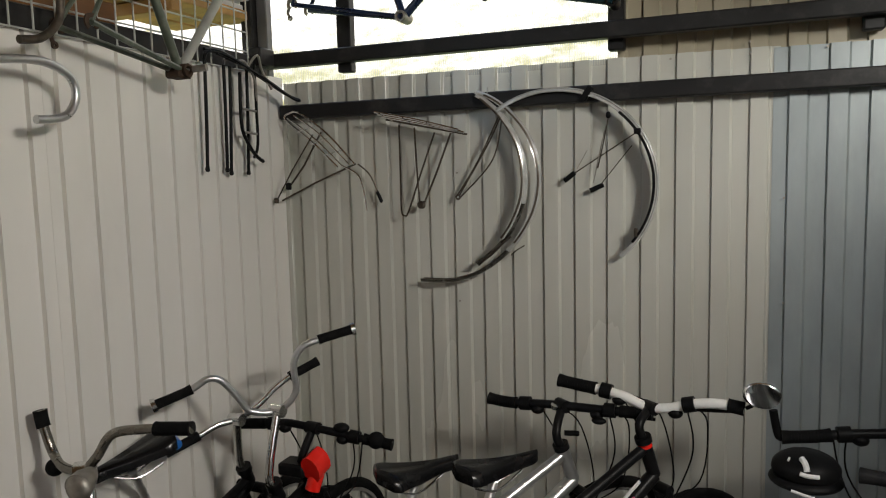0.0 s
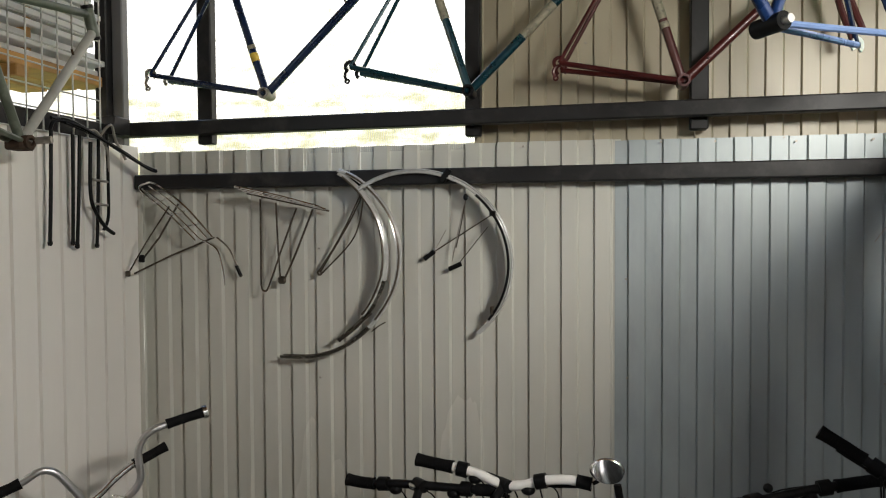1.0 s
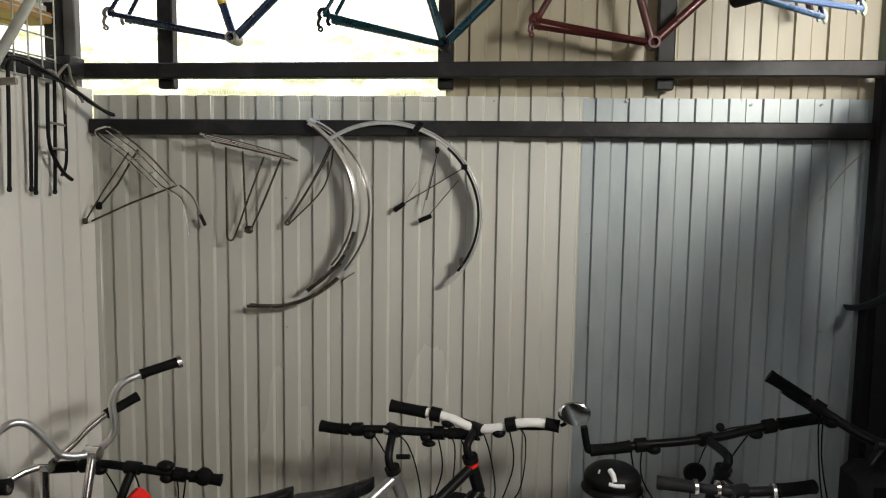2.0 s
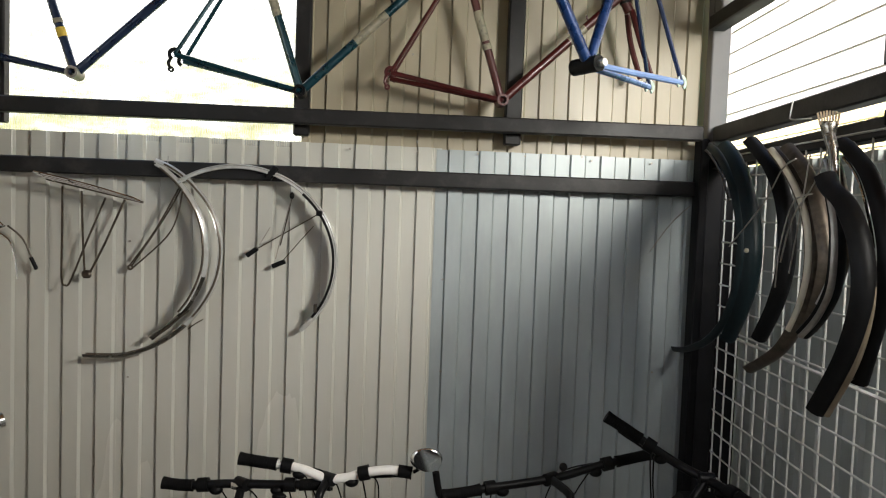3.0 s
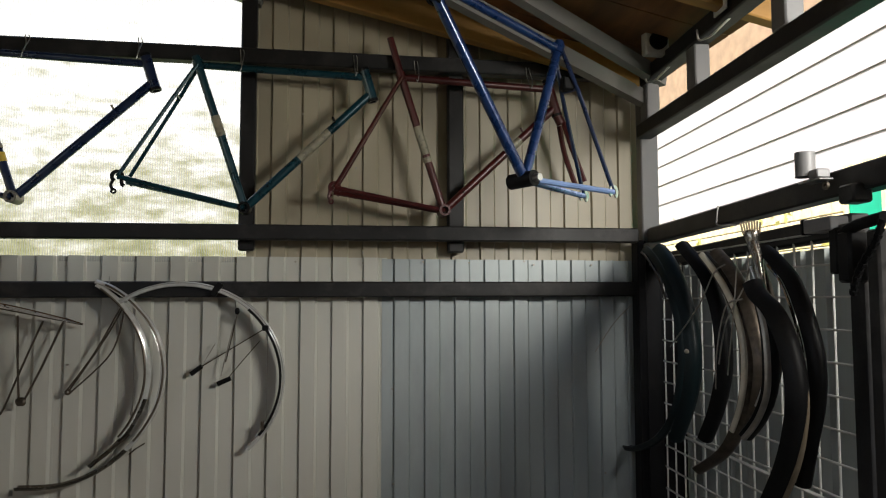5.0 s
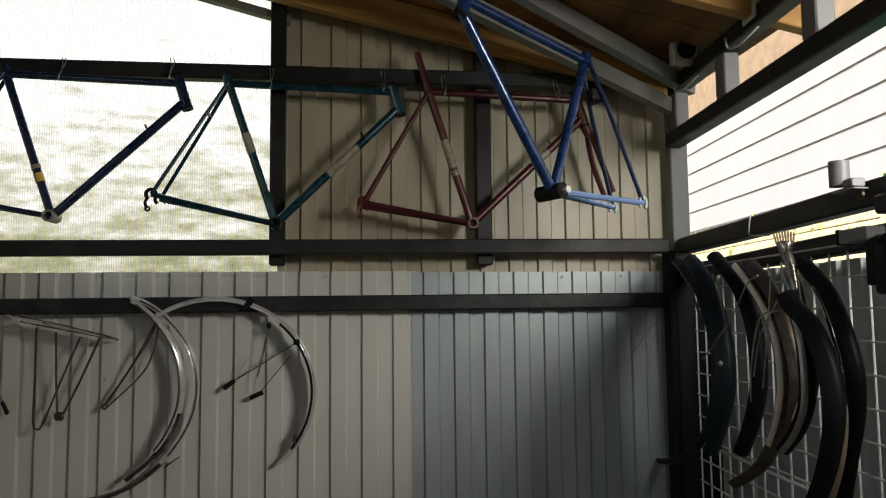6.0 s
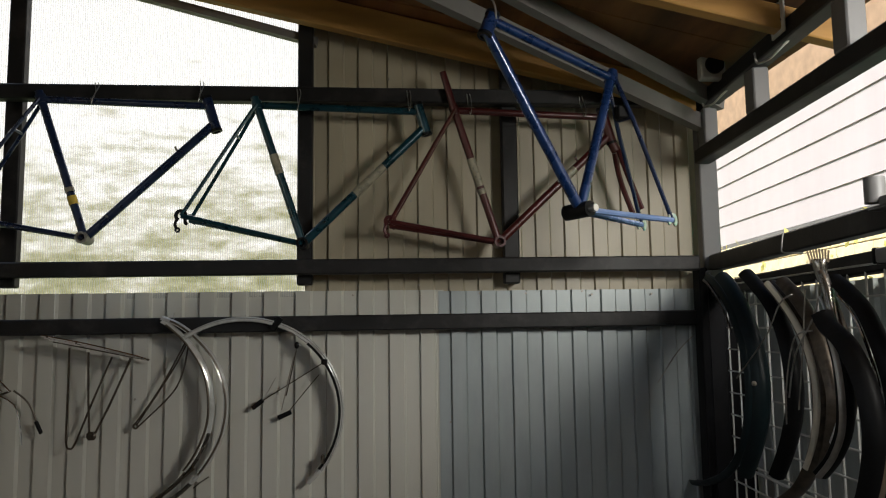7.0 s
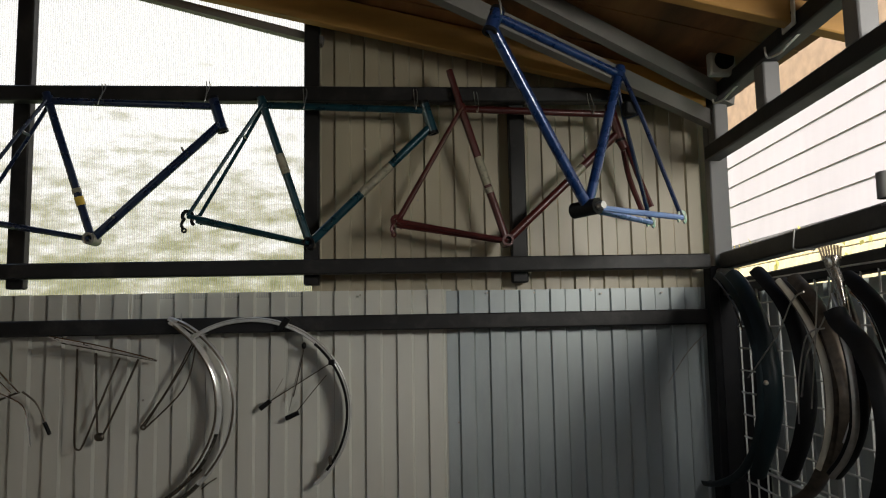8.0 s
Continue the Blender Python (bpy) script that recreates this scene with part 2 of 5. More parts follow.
def garden():
    """Blurred garden and sky far outside the clear sheets; daylight is put in as glow."""
    m = bpy.data.materials.new("far_garden_glow")
    m.use_nodes = True
    t = m.node_tree
    t.nodes.remove(t.nodes["Principled BSDF"])
    tex = t.nodes.new("ShaderNodeTexCoord")
    mp = t.nodes.new("ShaderNodeMapping")
    mp.inputs["Scale"].default_value = (1.1, 1, 3.6)
    t.links.new(tex.outputs["Object"], mp.inputs["Vector"])
    n = t.nodes.new("ShaderNodeTexNoise")
    n.inputs["Scale"].default_value, n.inputs["Detail"].default_value = 1.1, 12
    n.inputs["Roughness"].default_value = 0.7
    t.links.new(mp.outputs["Vector"], n.inputs["Vector"])
    sep = t.nodes.new("ShaderNodeSeparateXYZ")
    t.links.new(tex.outputs["Object"], sep.inputs["Vector"])
    # the glow turns paler with height, towards a white sky
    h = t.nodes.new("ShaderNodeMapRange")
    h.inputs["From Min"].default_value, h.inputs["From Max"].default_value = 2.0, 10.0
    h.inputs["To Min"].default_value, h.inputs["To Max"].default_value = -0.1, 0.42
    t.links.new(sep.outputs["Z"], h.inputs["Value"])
    add = t.nodes.new("ShaderNodeMath")
    t.links.new(n.outputs["Fac"], add.inputs[0])
    t.links.new(h.outputs["Result"], add.inputs[1])
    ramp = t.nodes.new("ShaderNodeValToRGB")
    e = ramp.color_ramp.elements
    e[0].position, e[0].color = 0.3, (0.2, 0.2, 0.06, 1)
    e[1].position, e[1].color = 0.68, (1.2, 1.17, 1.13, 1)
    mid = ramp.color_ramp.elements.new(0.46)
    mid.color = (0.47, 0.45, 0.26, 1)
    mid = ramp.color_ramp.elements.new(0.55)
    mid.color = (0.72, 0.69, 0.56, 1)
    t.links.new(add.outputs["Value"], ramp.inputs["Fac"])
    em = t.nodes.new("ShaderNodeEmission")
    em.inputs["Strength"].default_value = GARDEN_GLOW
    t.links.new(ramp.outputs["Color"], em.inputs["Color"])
    t.links.new(em.outputs["Emission"], t.nodes["Material Output"].inputs["Surface"])
    return m


def plastic_panel_material():
    """White hollow plastic that lets daylight through."""
    m = bpy.data.materials.new("white_hollow_plastic")
    m.use_nodes = True
    t = m.node_tree
    b = t.nodes["Principled BSDF"]
    b.inputs["Base Color"].default_value, b.inputs["Roughness"].default_value = (0.8, 0.8, 0.77, 1), 0.4
    tl = t.nodes.new("ShaderNodeBsdfTranslucent")
    n = t.nodes.new("ShaderNodeTexNoise")
    n.inputs["Scale"].default_value = 7
    r = t.nodes.new("ShaderNodeMapRange")
    r.inputs["To Min"].default_value, r.inputs["To Max"].default_value = 0.45, 0.7
    t.links.new(n.outputs["Fac"], r.inputs["Value"])
    mx = t.nodes.new("ShaderNodeMixShader")
    t.links.new(r.outputs["Result"], mx.inputs["Fac"])
    t.links.new(b.outputs["BSDF"], mx.inputs[1])
    t.links.new(tl.outputs["BSDF"], mx.inputs[2])
    t.links.new(mx.outputs["Shader"], t.nodes["Material Output"].inputs["Surface"])
    return m


PANEL = plastic_panel_material()
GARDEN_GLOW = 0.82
POLY = polycarbonate()
GARDEN = garden()


# ---------- mesh helpers ----------
def mesh_of(bm, name, mat, smooth=False):
    me = bpy.data.meshes.new(name)
    bmesh.ops.recalc_face_normals(bm, faces=bm.faces)
    bm.to_mesh(me)
    bm.free()
    me.materials.append(mat)
    if smooth:
        me.polygons.foreach_set("use_smooth", [True] * len(me.polygons))
        me.set_sharp_from_angle(angle=radians(40))
    return me


def part(name, bm, mat, parent=None, label="", smooth=True):
    ob = new(name, mesh_of(bm, name, mat, smooth))
    if parent:
        ob.parent = parent
    if label:
        ob["label"] = label
    return ob


def thing(name, label, category, group="", m=None):
    ob = new(name)
    ob.empty_display_size = 0.05
    if m is not None:
        ob.matrix_basis = m
    return tagged(ob, label, category, group)


def box(x0, x1, y0, y1, z0, z1, bevel=0.003, bm=None):
    own = bm is None
    bm = bm or bmesh.new()
    vs = [bm.verts.new((x, y, z)) for x in (x0, x1) for y in (y0, y1) for z in (z0, z1)]
    fs = [bm.faces.new([vs[i] for i in f]) for f in ((0, 1, 3, 2), (4, 6, 7, 5), (0, 4, 5, 1), (2, 3, 7, 6), (0, 2, 6, 4), (1, 5, 7, 3))]
    if bevel:
        es = list({e for f in fs for e in f.edges})
        bmesh.ops.bevel(bm, geom=es, offset=bevel, segments=1, affect="EDGES")
    return bm


def smooth_path(pts, n=6):
    """Catmull-Rom through the points."""
    p = [Vector(q) for q in pts]
    if n < 2 or len(p) < 3:
        return p
    out = []
    for i in range(len(p) - 1):
        a, b, c, d = p[max(i - 1, 0)], p[i], p[i + 1], p[min(i + 2, len(p) - 1)]
        for k in range(n):
            t = k / n
            out.append(0.5 * ((2 * b) + (c - a) * t + (2 * a - 5 * b + 4 * c - d) * t * t + (3 * b - a - 3 * c + d) * t ** 3))
    out.append(p[-1])
    return out


def sweep(pts, r, bm=None, seg=10, up=None, profile=None, closed=False, taper=None):
    """A tube (or a profile of (side, up) pairs) carried along the points."""
    bm = bm or bmesh.new()
    p = [Vector(q) for q in pts]
    n = len(p)
    tangents = []
    for i in range(n):
        a, b = p[(i - 1) % n if closed else max(i - 1, 0)], p[(i + 1) % n if closed else min(i + 1, n - 1)]
        tangents.append((b - a).normalized())
    u = Vector(up) if up else (Vector((0, 0, 1)) if abs(tangents[0].z) < 0.9 else Vector((0, 1, 0)))
    prof = profile or [(r * math.cos(2 * math.pi * k / seg), r * math.sin(2 * math.pi * k / seg)) for k in range(seg)]
    rings = []
    for i in range(n):
        t = tangents[i]
        u = (u - t * u.dot(t)).normalized()
        s = t.cross(u)
        f = taper[i] if taper else 1
        rings.append([bm.verts.new(p[i] + s * a * f + u * b * f) for a, b in prof])
    m = len(prof)
    for i in range(n if closed else n - 1):
        a, b = rings[i], rings[(i + 1) % n]
        for k in range(m):
            bm.faces.new((a[k], a[(k + 1) % m], b[(k + 1) % m], b[k]))
    if not closed:
        bm.faces.new(rings[0][::-1])
        bm.faces.new(rings[-1])
    return bm


def guard_profile(w, h, th=0.0015, n=7, flat=0.0):
    """Hollow crescent section of a mudguard: w wide, h deep."""
    top, low = [], []
    for i in range(n):
        a = -1 + 2 * i / (n - 1)
        top.append((a * w / 2, h * (1 - abs(a) ** 2.4)))
        low.append((a * (w / 2 - th), h * (1 - abs(a) ** 2.4) - th * 1.6))
    return top + low[::-1]


def ball(c, r, bm=None, sx=1, sy=1, sz=1, seg=12):
    bm = bm or bmesh.new()
    bmesh.ops.create_uvsphere(bm, u_segments=seg, v_segments=max(6, seg // 2 + 2), radius=1, matrix=Matrix.Translation(c) @ Matrix.Diagonal((r * sx, r * sy, r * sz, 1)))
    return bm


def ring(c, axis, r0, r1, h, bm=None, seg=20):
    """A short hollow cylinder (r0 inside, r1 outside) along the axis; r0 = 0 gives a disc."""
    bm = bm or bmesh.new()
    ax = Vector(axis).normalized()
    u = ax.orthogonal().normalized()
    v = ax.cross(u)
    c = Vector(c)
    rows = []
    for rr, hh in ((r1, -h / 2), (r1, h / 2), (r0, h / 2), (r0, -h / 2)):
        rows.append([bm.verts.new(c + ax * hh + (u * math.cos(2 * math.pi * k / seg) + v * math.sin(2 * math.pi * k / seg)) * max(rr, 0.0004)) for k in range(seg)])
    for i in range(4):
        a, b = rows[i], rows[(i + 1) % 4]
        for k in range(seg):
            bm.faces.new((a[k], a[(k + 1) % seg], b[(k + 1) % seg], b[k]))
    return bm


# rounded flank of a rib: place across the flank, depth
FLANK = ((-0.5, 1.0), (-0.4, 0.96), (-0.3, 0.85), (0.3, 0.15), (0.38, 0.06), (0.5, 0.0))


def ribbed(u0, u1, z0f, z1f, origin, along, out, first, pitch=0.1163, crest=0.058, slope=0.008, depth=0.013, th=0.0012, flank=0.008):
    """Profiled sheet: crests stand out by depth. first: a place along the wall where a crest begins to rise. z1f may be a function."""
    bm = bmesh.new()
    o, a, nrm = Vector(origin), Vector(along), Vector(out)
    us = []
    k = math.floor((u0 - first) / pitch) - 1
    while first + k * pitch < u1 + pitch:
        s = first + k * pitch
        for f, d in FLANK:
            us.append((s + slope * f, -depth * d))
        for f, d in FLANK[::-1]:
            us.append((s + crest - flank * f, -depth * d))
        k += 1
    pts = []
    for (ua, da), (ub, db) in zip(us, us[1:]):
        if ub <= u0 or ua >= u1:
            continue
        for u, d in ((ua, da), (ub, db)):
            if u < u0:
                d = da + (db - da) * (u0 - ua) / (ub - ua)
                u = u0
            if u > u1:
                d = da + (db - da) * (u1 - ua) / (ub - ua)
                u = u1
            if not pts or u > pts[-1][0] + 1e-6:
                pts.append((u, d))
    cols = []
    for u, d in pts:
        lo = z0f(u) if callable(z0f) else z0f
        hi = z1f(u) if callable(z1f) else z1f
        f = o + a * u + nrm * d
        g = f - nrm * th
        cols.append([bm.verts.new((f.x, f.y, lo)), bm.verts.new((f.x, f.y, hi)), bm.verts.new((g.x, g.y, hi)), bm.verts.new((g.x, g.y, lo))])
    for p, q in zip(cols, cols[1:]):
        for i in range(4):
            bm.faces.new((p[i], p[(i + 1) % 4], q[(i + 1) % 4], q[i]))
    bm.faces.new(cols[0])
    bm.faces.new(cols[-1][::-1])
    return bm


def structure(name, bm, mat, label="", smooth=False):
    ob = part(name, bm, mat, None, label, smooth)
    ob["kind"] = "structure"
    return ob


# ---------- the shed ----------
W, D = 2.95, 4.6          # width along the back wall, depth towards and past the camera
ROOF = lambda x: 3.42 - 0.22 * x   # underside of the timber rafters
SEAM, FIRST = 1.862, 1.908

structure("floor", box(-0.3, 3.6, -D, 0.02, -0.12, 0.0, 0), CONCRETE, "grey concrete floor under the bicycles")
structure("ground", box(-60, 60, -60, 60, -0.3, -0.125, 0), GRASS, "grassy ground round the shed")

wall_n = tagged(new("wall_north"), "ribbed metal wall in cream and galvanised sheets", "wall", kind="structure")
part("sheet", ribbed(0.0, 0.715, 0.0, 2.08, (0, -0.0016, 0), (1, 0, 0), (0, -1, 0), 0.645, slope=0.0045, flank=0.0085), CREAM, wall_n, smooth=False)
part("sheet", ribbed(0.707, SEAM + 0.02, 0.0, 2.081, (0, 0.0012, 0), (1, 0, 0), (0, -1, 0), FIRST, slope=0.0045, flank=0.0085), CREAM, wall_n, smooth=False)
part("sheet", ribbed(SEAM, W, 0.0, 2.076, (0, -0.002, 0), (1, 0, 0), (0, -1, 0), FIRST, slope=0.0045, flank=0.0085), ZINC, wall_n, "dull galvanised sheet, stained and dented", smooth=False)
part("sheet", ribbed(1.36, 2.2, 1.98, lambda u: ROOF(u) + 0.05, (0, 0.018, 0), (1, 0, 0), (0, -1, 0), 1.903, pitch=0.1142, slope=0.0045, flank=0.0085), UPPER_DIM, wall_n, smooth=False)
part("sheet", ribbed(2.196, W, 1.98, lambda u: ROOF(u) + 0.05, (0, 0.0195, 0), (1, 0, 0), (0, -1, 0), 1.903, pitch=0.1142, slope=0.0045, flank=0.0085), UPPER_DIM, wall_n, smooth=False)
screw_mesh = mesh_of(ring((0, 0, 0), (0, 1, 0), 0, 0.004, 0.006, seg=8), "screw", DULL, True)
for x, z in ((1.54, 2.063), (1.788, 2.1), (1.79, 2.06), (2.017, 2.066), (2.195, 2.064), (2.452, 2.057), (1.9, 1.589), (1.905, 1.24), (2.731, 1.25), (0.759, 1.696), (0.76, 1.2), (2.414, 2.07), (2.687, 2.057), (1.56, 2.62), (1.76, 2.42), (1.68, 2.9)):
    s = new("screw", screw_mesh)
    s.parent, s.location = wall_n, (x, -0.002, z)

wall_w = tagged(new("wall_west"), "white ribbed metal wall with wire grille above", "wall", kind="structure")
part("sheet", ribbed(-0.0, 1.172, 0.0, 2.1, (0, 0, 0), (0, -1, 0), (1, 0, 0), 0.46, pitch=0.112, crest=0.1, slope=0.003, depth=0.014, flank=0.003), LEFTC, wall_w, smooth=False)
part("sheet", ribbed(1.168, 2.3, 0.0, 2.1, (-0.0014, 0, 0), (0, -1, 0), (1, 0, 0), 1.226, pitch=0.112, crest=0.1, slope=0.003, depth=0.014, flank=0.003), LEFTC, wall_w, smooth=False)
part("sheet", ribbed(2.296, D, 0.0, 2.1, (0, 0, 0), (0, -1, 0), (1, 0, 0), 0.46, pitch=0.112, crest=0.1, slope=0.003, depth=0.014, flank=0.003), LEFTC, wall_w, smooth=False)
part("corner_strip", box(-0.002, 0.022, -0.022, -0.012, 0.0, 1.93, 0.003), CREAM, wall_w)
part("top_beam", box(-0.06, -0.004, -D, -0.16, 2.1, 2.17, 0.004), DARK, wall_w, "dark grey steel top beam")

# out of view; added, and dark so that little light bounces back
structure("wall_south", box(-0.3, 3.6, -D - 0.1, -D, 0.0, 3.5, 0), DECK, "unseen wall closing the shed behind, darkened to cut bounced light")


def girder(name, x0, x1, y0, y1, z0, z1, mat=DARK, label="dark grey painted square steel tube", rise=0.0):
    ob = part(name, box(x0, x1, y0, y1, z0, z1, 0.005), mat, None, label)
    ob["kind"], ob["category"] = "structure", "beam"
    ob.matrix_basis = Matrix(((1, 0, 0, 0), (0, 1, 0, 0), (rise, 0, 1, 0), (0, 0, 0, 1)))
    return ob


# unseen board, added to keep a sun patch off the back wall
girder("sun_block_west", -0.09, -0.062, -D, -0.16, 3.15, 3.49, WOOD, "added board blocking the sun at the west eaves")
girder("girt_lower", 0.012, 2.86, -0.057, -0.002, 1.929, 1.986, rise=0.0035)
girder("girt_middle", -0.03, 2.855, -0.1, -0.048, 2.131, 2.186, rise=0.0075)
girder("girt_upper", -0.12, 2.87, -0.1, -0.048, 2.777, 2.833)
for i, (x0, x1) in enumerate(((0.283, 0.343), (1.336, 1.392), (2.108, 2.168))):
    girder("stud_%d" % (i + 1), x0, x1, -0.0475, -0.002, 2.1, ROOF(x0) + 0.05)
girder("jamb_west", -0.155, -0.1, -0.06, 0.0, 2.0, 3.49)
girder("jamb_inner", -0.098, -0.05, -0.03, 0.012, 2.0, 3.5, POSTC, "grey window jamb")
# lower length of the grey post, blackened to stand for corner shade
girder("corner_post_foot", 2.878, 2.95, -0.064, -0.012, 0, 2.11, CORNER_SHADE, "steel corner post, foot coloured black for the corner's shade")
girder("corner_post", 2.878, 2.95, -0.062, -0.012, 2.11, 2.73, POSTC, "grey painted steel corner post")
# angle blackened the same way, its shade held in the colour
girder("corner_angle", 2.842, 2.876, -0.095, -0.03, 0, 2.15, CORNER_SHADE, "steel angle coloured black for the corner's shade")
girder("bracket_west", -0.05, 0.03, -0.2, -0.1, 2.13, 2.2)

window = tagged(new("window_1"), "tall window of clear twin-wall polycarbonate", "window", kind="structure")
for x0, x1 in ((-0.05, 0.315), (0.317, 1.36)):
    bm = bmesh.new()
    vs = [bm.verts.new(v) for v in ((x0, 0.012, 2.06), (x1, 0.012, 2.06), (x1, 0.012, ROOF(x1) + 0.05), (x0, 0.012, ROOF(x0) + 0.05))]
    bm.faces.new(vs)
    bmesh.ops.solidify(bm, geom=bm.faces[:], thickness=0.006)
    pane = part("pane", bm, POLY, window, smooth=False)
    pane.visible_shadow = False
bm = bmesh.new()
sweep([(-0.1, 0.0, 3.39 + 0.026), (1.4, 0.0, 3.39 - 0.26 * 1.4)], 0, bm, profile=[(-0.02, -0.0), (0.02, -0.0), (0.02, 0.03), (-0.02, 0.03)])
part("head_strip", bm, RAFTER, window, "pale strip under the rafter", smooth=False)

# emissive board: daylight outside is in its colour, not lit by the sun
backdrop = structure("backdrop", box(-22, 22, 14.0, 14.1, -0.12, 16, 0), GARDEN, "glowing backdrop of blurred garden and pale sky")

# ---------- roof ----------
ceiling = tagged(new("ceiling"), "old wooden boards on timber and steel rafters", "ceiling", kind="structure")
bm = bmesh.new()
rnd = random.Random(4)
y = 0.1
while y > -D:
    w = 0.1 + rnd.random() * 0.05
    dz = rnd.random() * 0.01
    x0, x1 = -0.3, 3.0
    vs = [bm.verts.new(v) for v in ((x0, y, ROOF(x0) + 0.055 + dz), (x1, y, ROOF(x1) + 0.055 + dz), (x1, y - w + 0.005, ROOF(x1) + 0.055 + dz), (x0, y - w + 0.005, ROOF(x0) + 0.055 + dz))]
    vt = [bm.verts.new(v.co + Vector((0, 0, 0.025))) for v in vs]
    bm.faces.new(vs), bm.faces.new(vt[::-1])
    for i in range(4):
        bm.faces.new((vs[i], vt[i], vt[(i + 1) % 4], vs[(i + 1) % 4]))
    y -= w
part("roof_boards", bm, DECK, ceiling, smooth=False)


def sloped(name, x0, x1, y0, y1, lift, h, mat, label):
    bm = bmesh.new()
    prof = [(y0, 0), (y1, 0), (y1, h), (y0, h)]
    a = [bm.verts.new((x0, yy, ROOF(x0) + lift + zz)) for yy, zz in prof]
    b = [bm.verts.new((x1, yy, ROOF(x1) + lift + zz)) for yy, zz in prof]
    bm.faces.new(a[::-1]), bm.faces.new(b)
    for i in range(4):
        bm.faces.new((a[i], a[(i + 1) % 4], b[(i + 1) % 4], b[i]))
    bmesh.ops.bevel(bm, geom=bm.edges[:], offset=0.004, segments=1, affect="EDGES")
    return structure(name, bm, mat, label)


sloped("rafter_1", -0.3, 2.84, -0.102, -0.15, -0.055, 0.108, WOOD, "yellowed pine rafter along the wall head")
sloped("rafter_2", -0.3, 3.0, -0.78, -0.83, -0.022, 0.075, WOOD, "yellowed pine rafter")
sloped("rafter_3", -0.3, 3.0, -1.6, -1.65, -0.022, 0.075, WOOD, "yellowed pine rafter")
for i, (a, b) in enumerate((((2.93, -0.083, 2.688), (1.3, -0.77, 3.119)), ((2.93, -0.155, 2.768), (1.3, -0.977, 3.165)))):
    a, b = Vector(a), Vector(b)
    bm = sweep([a, b], 0, None, up=(0, 0, 1), profile=[(-0.02, -0.027), (0.02, -0.027), (0.02, 0.03), (-0.02, 0.03)])
    structure("steel_rafter_%d" % (i + 1), bm, RAFTER, "pale grey painted steel rafter")

# ---------- right-hand wall, four degrees off square ----------
RM = Matrix.Translation((2.865, -0.05, 0)) @ Matrix.Rotation(radians(-4.0), 4, "Z") @ Matrix.Rotation(radians(-90), 4, "Z")
# local x runs along the wall towards the camera, local y points outwards from the shed


def rw(s, w, z):
    return RM @ Vector((s, w, z))


def rgirder(name, s0, s1, w0, w1, z0, z1, mat=DARK, label="dark grey painted square steel tube", rise=0.0):
    ob = girder(name, s0, s1, w0, w1, z0, z1, mat, label)
    ob.matrix_basis = RM @ Matrix(((1, 0, 0, 0), (0, 1, 0, 0), (rise, 0, 1, 0), (0, 0, 0, 1)))
    return ob


def slide(ds, dz=0.0):
    """A move along the right-hand wall and upwards."""
    return Matrix.Translation(RM.to_3x3() @ Vector((ds, 0, dz)))


rgirder("rail_low", 0.05, 1.9, 0.0, 0.05, 2.138, 2.199, rise=0.028)
rgirder("rail_mesh", 0.05, 1.3, 0.0, 0.05, 2.04, 2.092, rise=0.033)
rgirder("rail_high", 0.0, D - 0.2, 0.0, 0.06, 2.556, 2.614)
rgirder("rail_plate", 0.02, D - 0.2, 0.0, 0.06, 2.755, 2.815)
for i, s in enumerate((0.04, 0.475, 1.012, 1.57, 2.15)):
    rgirder("short_stud_%d" % (i + 1), s, s + 0.072, 0.004, 0.056, 2.614, 2.755, POSTC, "grey painted short steel stud")
# added plate: keeps the sunlit outer sheet from showing beside the post
rgirder("corner_light_block", -0.06, -0.03, 0.055, 0.195, 0.0, 2.1, CORNER_SHADE, "added black plate blocking the sunlit gap at the corner")
rgirder("gate_post", 1.308, 1.366, -0.005, 0.055, 0.0, 2.06)
rgirder("gate_stile", 1.405, 1.445, -0.03, 0.01, 0.0, 2.06)
rgirder("clear_stud", 0.04, 0.1, 0.004, 0.052, 2.096, 2.138, POSTC, "grey steel packing block")
rgirder("stud_glazing", 1.27, 1.325, 0.002, 0.05, 2.13, 2.172)

# mesh panel hung on the right-hand wall, and the grey sheets outside it
CELL = 0.0762


def wire_grid(name, s0, s1, z0, z1, cell, r, label, m, w=0.0, slope=0.0, wide=0.0):
    """Welded mesh: each wire a part."""
    top = thing(name, label, "wire mesh")
    wide = wide or cell
    nz, ns = round((z1 - z0) / cell), round((s1 - s0) / wide)
    up = mesh_of(sweep([(0, 0, 0), (0, 0, z1 - z0)], r, seg=6), "wire", STEEL, True)
    across = mesh_of(sweep([(0, 0, 0), (s1 - s0, 0, slope)], r, seg=6), "wire", STEEL, True)
    for i in range(ns + 1):
        ob = new("wire", up)
        ob.parent, ob.matrix_basis = top, m @ Matrix.Translation((s0 + i * wide, w, z0))
    for i in range(nz + 1):
        ob = new("wire", across)
        ob.parent, ob.matrix_basis = top, m @ Matrix.Translation((s0, w - 2 * r, z0 + i * cell))
    return top


wire_grid("mesh_fence", 0.161, 1.27, 0.248, 2.077, CELL, 0.003, "galvanised welded wire mesh fixed to the steel frame", RM, 0.035, wide=0.0792)
wire_grid("mesh_gate", 1.45, 2.82, 0.25, 2.0, CELL, 0.0027, "galvanised welded wire mesh on the gate leaf", RM, 0.0)
rgirder("mesh_rod", 0.15, 1.3, 0.018, 0.028, 1.448, 1.458, STEEL, "galvanised rod across the mesh")
outer = tagged(new("wall_outer_sheet"), "grey ribbed sheet metal fence beyond the mesh", "fence", kind="structure")
